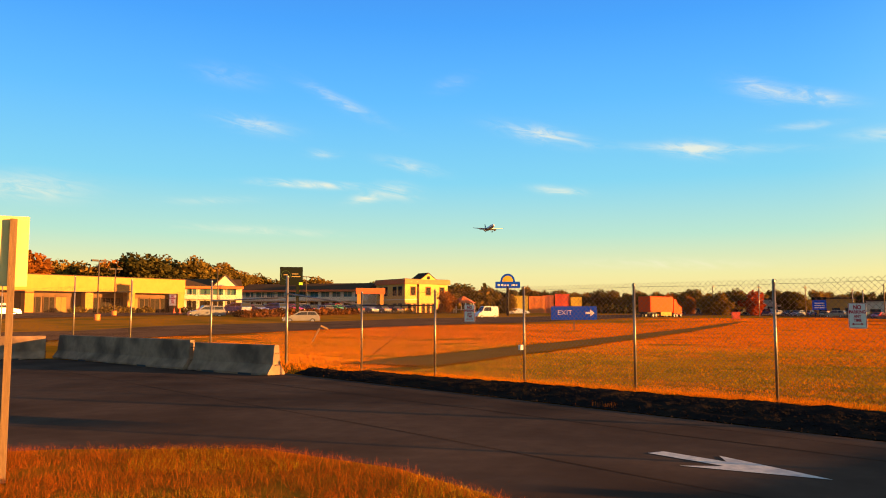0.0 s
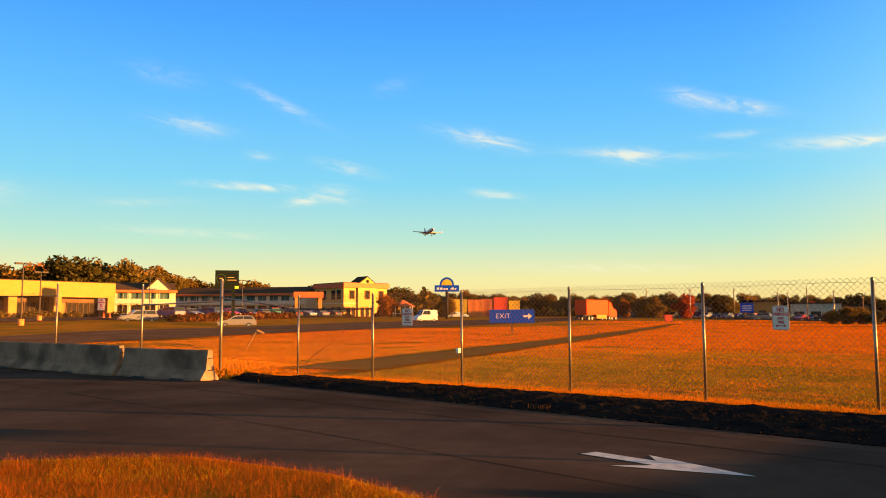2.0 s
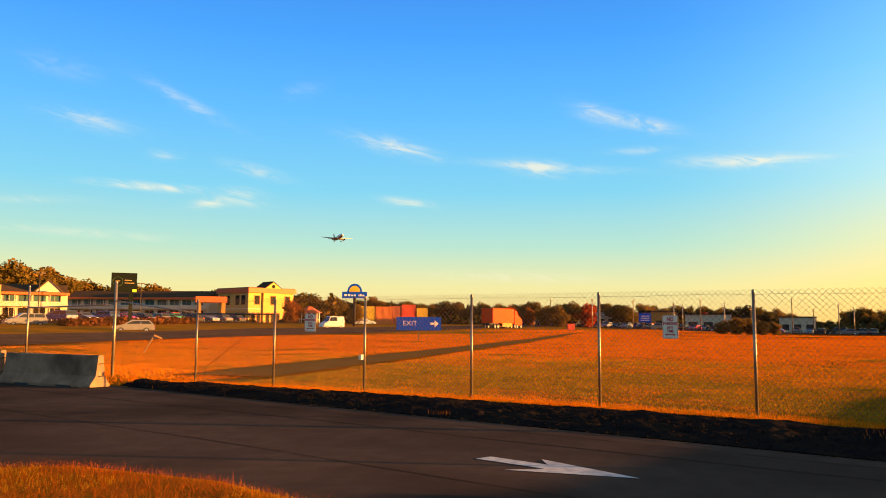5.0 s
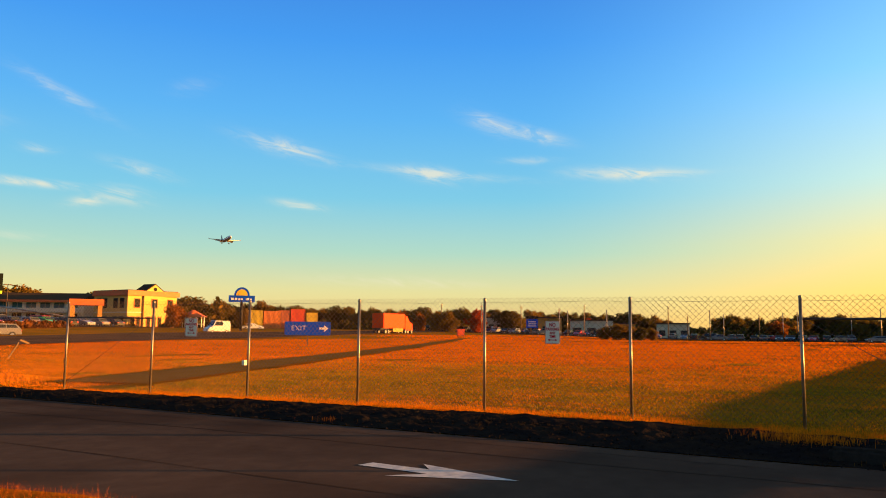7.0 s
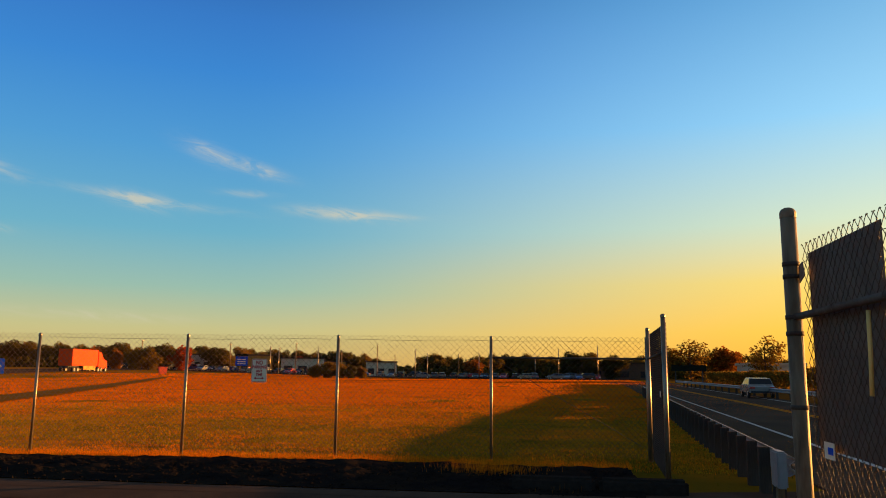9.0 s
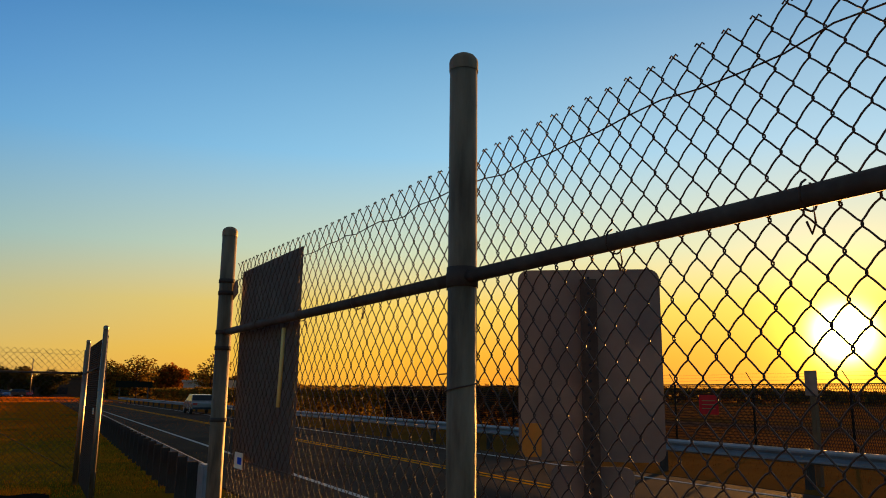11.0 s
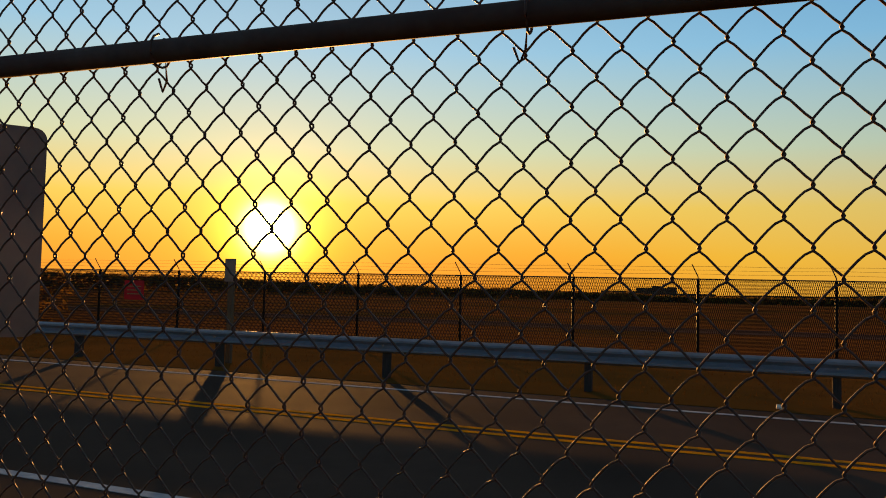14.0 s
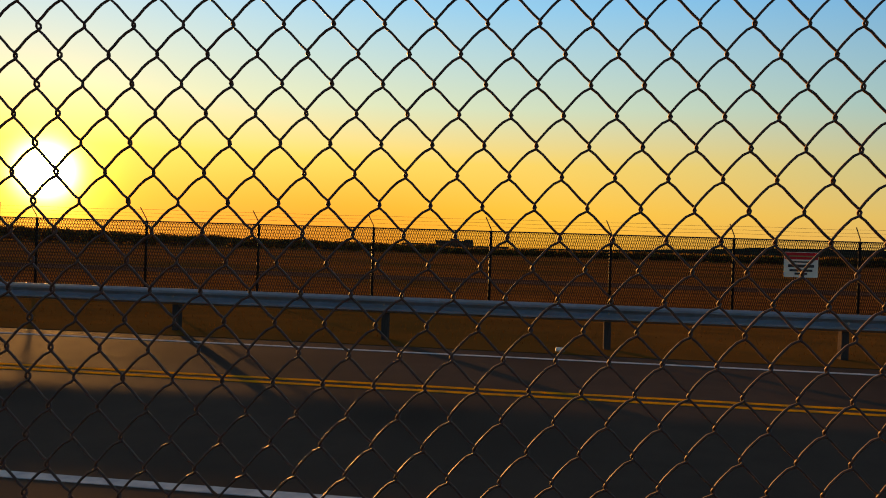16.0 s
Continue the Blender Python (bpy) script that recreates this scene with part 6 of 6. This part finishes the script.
# ---- airliner on approach ----
def airliner(m):
    t = thing("airliner", "white twin-engine airliner with a dark blue tail, wheels down", "aeroplane", m)
    white = mat("airliner_white", (0.62, 0.62, 0.64), (0.54, 0.54, 0.56), 0.5, 0.35)
    grey = mat("airliner_grey", (0.26, 0.27, 0.30), (0.22, 0.23, 0.26), 0.5, 0.4)
    navy = mat("airliner_navy", (0.012, 0.03, 0.14), (0.01, 0.025, 0.12), 0.5, 0.35)
    bm = bmesh.new()
    prof = [(18.8, 0.02, -0.35), (18.5, 0.55, -0.3), (17.6, 1.15, -0.15), (16.0, 1.7, 0), (13.5, 1.97, 0), (-6, 1.97, 0), (-11, 1.6, 0.35), (-15, 0.95, 0.85), (-18.2, 0.35, 1.3), (-18.8, 0.1, 1.35)]
    rings = [[bm.verts.new((x, r * math.cos(k * math.tau / 24), z + r * math.sin(k * math.tau / 24))) for k in range(24)] for x, r, z in prof]
    for p, q in zip(rings, rings[1:]):
        for k in range(24):
            f = bm.faces.new((p[k], p[(k + 1) % 24], q[(k + 1) % 24], q[k])); f.smooth = True
    fu = part("fuselage", bm, white, t)
    bm = bmesh.new()
    rings = [[bm.verts.new((x, (r + 0.015) * math.cos(a), z + (r + 0.015) * math.sin(a))) for a in np.linspace(math.pi * 1.12, math.pi * 1.88, 10)] for x, r, z in prof[1:-1]]
    for p, q in zip(rings, rings[1:]):
        for k in range(9):
            f = bm.faces.new((p[k], p[k + 1], q[k + 1], q[k])); f.smooth = True
    part("belly", bm, grey, fu, "grey belly")

    def slab(name, quad, th, material, vertical=False):
        bm = bmesh.new()
        top, bot = [], []
        for (x, y, z, c) in quad:
            for store, s in ((top, 1), (bot, -1)):
                o = Vector((0, s * th * c, 0)) if vertical else Vector((0, 0, s * th * c))
                store.append(bm.verts.new(Vector((x, y, z)) + o))
        bm.faces.new(top); bm.faces.new(bot[::-1])
        n = len(top)
        for k in range(n):
            bm.faces.new((top[k], bot[k], bot[(k + 1) % n], top[(k + 1) % n]))
        return part(name, bm, material, t)

    for s in (-1, 1):
        slab("wing", [(4.0, s * 1.6, -1.1, 0.5), (-3.0, s * 17.0, 0.6, 0.2), (-4.6, s * 17.0, 0.6, 0.1), (-2.6, s * 6.0, -0.7, 0.3), (-2.8, s * 1.6, -1.1, 0.4)], 0.5, grey)
        slab("flap", [(-2.5, s * 2.0, -1.35, 1), (-2.7, s * 6.0, -0.95, 1), (-3.9, s * 6.0, -1.35, 1), (-4.0, s * 2.0, -1.75, 1)], 0.08, grey)
        slab("winglet", [(-3.3, s * 17.0, 0.5, 1), (-4.6, s * 17.0, 0.5, 1), (-5.2, s * 17.2, 1.9, 1), (-4.6, s * 17.2, 1.9, 1)], 0.05, white, True)
        slab("tailplane", [(-14.0, s * 0.6, 1.2, 1), (-17.2, s * 6.2, 1.7, 0.6), (-18.5, s * 6.2, 1.7, 0.4), (-17.6, s * 0.5, 1.2, 1)], 0.16, grey)
        bm = bmesh.new()
        ep = [(2.3, 0.95), (2.6, 1.12), (2.2, 1.22), (0.5, 1.25), (-1.2, 0.95), (-2.2, 0.55), (-2.2, 0.01)]
        rg = [[bm.verts.new((1.6 + x, s * 5.75 + r * math.cos(k * math.tau / 18), -2.35 + r * math.sin(k * math.tau / 18))) for k in range(18)] for x, r in ep]
        for p, q in zip(rg, rg[1:]):
            for k in range(18):
                f = bm.faces.new((p[k], p[(k + 1) % 18], q[(k + 1) % 18], q[k])); f.smooth = True
        e = part("engine", bm, grey, t)
        part("fan", T([(3.7, s * 5.75, -2.35), (3.6, s * 5.75, -2.35)], 0.98, 18), M["black"], e)
        slab("pylon", [(3.0, s * 5.75, -1.3, 1), (-0.5, s * 5.75, -0.8, 1), (-0.8, s * 5.75, -1.4, 1), (2.2, s * 5.75, -1.6, 1)], 0.15, grey, True)
        g = part("main_gear", T([(-1.6, s * 3.8, -1.2), (-1.6, s * 3.8, -3.6)], 0.14, 8), M["rail_steel"], t)
        for o in (-0.45, 0.45):
            part("wheel", T([(-1.6, s * 3.8 + o - 0.18, -3.7), (-1.6, s * 3.8 + o + 0.18, -3.7)], 0.58, 14), M["black"], g)
    slab("fin", [(-11.5, 0, 1.9, 1), (-16.2, 0, 7.6, 0.5), (-18.2, 0, 7.6, 0.4), (-17.4, 0, 1.6, 0.8)], 0.18, navy, True)
    g = part("nose_gear", T([(13.2, 0, -1.8), (13.4, 0, -3.6)], 0.1, 8), M["rail_steel"], t)
    for o in (-0.25, 0.25):
        part("wheel", T([(13.4, o - 0.1, -3.7), (13.4, o + 0.1, -3.7)], 0.4, 12), M["black"], g)
    part("cockpit_window", B(16.6, 17.35, -1.0, 1.0, 0.45, 0.85), M["win"], fu)
    for s in (-1, 1):
        for k in range(38):
            part("window", B(12.2 - k * 0.6, 12.5 - k * 0.6, min(s * 1.86, s * 1.95), max(s * 1.86, s * 1.95), 0.42, 0.75), M["win"], fu)
        part("text_bar", B(9.0, 13.0, min(s * 1.72, s * 1.80), max(s * 1.72, s * 1.80), 0.98, 1.4), navy, fu)
    return t


D_ = Vector((0.6982, 0.7072, 0.1113)).normalized() * 850
airliner(Matrix.Translation(D_ + Vector((0.04, -0.04, 1.65))) @ pose(0, 0, 0, 0, -4, -119))


# ---- small things round the shop and the verge ----
def cone(x, y):
    t = thing("traffic_cone", "orange traffic cone on the asphalt", "traffic cone", (x, y, height(x, y) + 0.07), group="traffic cones")
    bm = bmesh.new(); bmesh.ops.create_cone(bm, cap_ends=True, segments=12, radius1=0.16, radius2=0.03, depth=0.7, matrix=Matrix.Translation((0, 0, 0.38))); part("body", bm, CM["red"], t)
    part("base", B(-0.2, 0.2, -0.2, 0.2, 0, 0.04), CM["red"], t)


cone(43.6, 108.2); cone(44.6, 108.6)


def shrub(x, y, w, h, seed, m="leaf_green"):
    r = random.Random(seed)
    verts, faces = [], []
    for _ in range(420):
        a, q = r.uniform(0, math.tau), r.random() ** 0.5
        p = Vector((math.cos(a) * q * w, math.sin(a) * q * w * 0.6, h * r.random() * (1 - 0.6 * q * q)))
        n1 = Vector((r.gauss(0, 1), r.gauss(0, 1), r.gauss(0, 1))).normalized(); n2 = n1.orthogonal().normalized(); n3 = n1.cross(n2)
        b = len(verts); s = 0.14
        verts += [tuple(p + n2 * s), tuple(p + n3 * s), tuple(p - n2 * s), tuple(p - n3 * s)]
        faces.append((b, b + 1, b + 2, b + 3))
    t = thing("shrub", "low rounded green shrub before the building", "shrub", (x, y, height(x, y)), group="shrubs")
    part("foliage", from_arrays("foliage", verts, faces, M[m]), None, t)


for k, (x, y, w) in enumerate(((31.5, 111.2, 1.3), (36.2, 111.8, 1.9), (38.4, 112.1, 1.2), (41.0, 112.5, 1.5), (47.5, 113.0, 1.6), (106, 137, 1.4), (109, 136.5, 1.2), (114, 132, 1.3), (118, 129, 1.2))):
    shrub(x, y, w, 1.0 if w < 1.7 else 1.2, k)
lit = thing("litter", "crumpled white paper cup on the verge", "litter", (-0.86, -12.55, 0.03))
bm = bmesh.new(); bmesh.ops.create_cone(bm, cap_ends=True, segments=8, radius1=0.05, radius2=0.035, depth=0.13, matrix=Matrix.Rotation(1.4, 4, "Y") @ Matrix.Translation((0, 0, 0))); part("cup", bm, M["sign_white"], lit)

# red refuse container at the far edge of the meadow
rx, ry = 132.4, 70.5
sk = thing("refuse_container", "bright red refuse container at the meadow's far edge", "refuse container", pose(rx, ry, height(rx, ry), 0, 0, -50))
bm = bmesh.new(); prism(bm, [(-0.6, 0.1), (0.6, 0.1), (0.72, 1.25), (-0.72, 1.25)], -0.5, 0.5); part("body", bm, CM["red"], sk)
part("lid", B(-0.76, 0.76, -0.54, 0.54, 1.25, 1.33), CM["red"], sk)
for px in (-0.45, 0.45):
    part("foot", B(px - 0.06, px + 0.06, -0.4, 0.4, -0.2, 0.1), M["black"], sk)
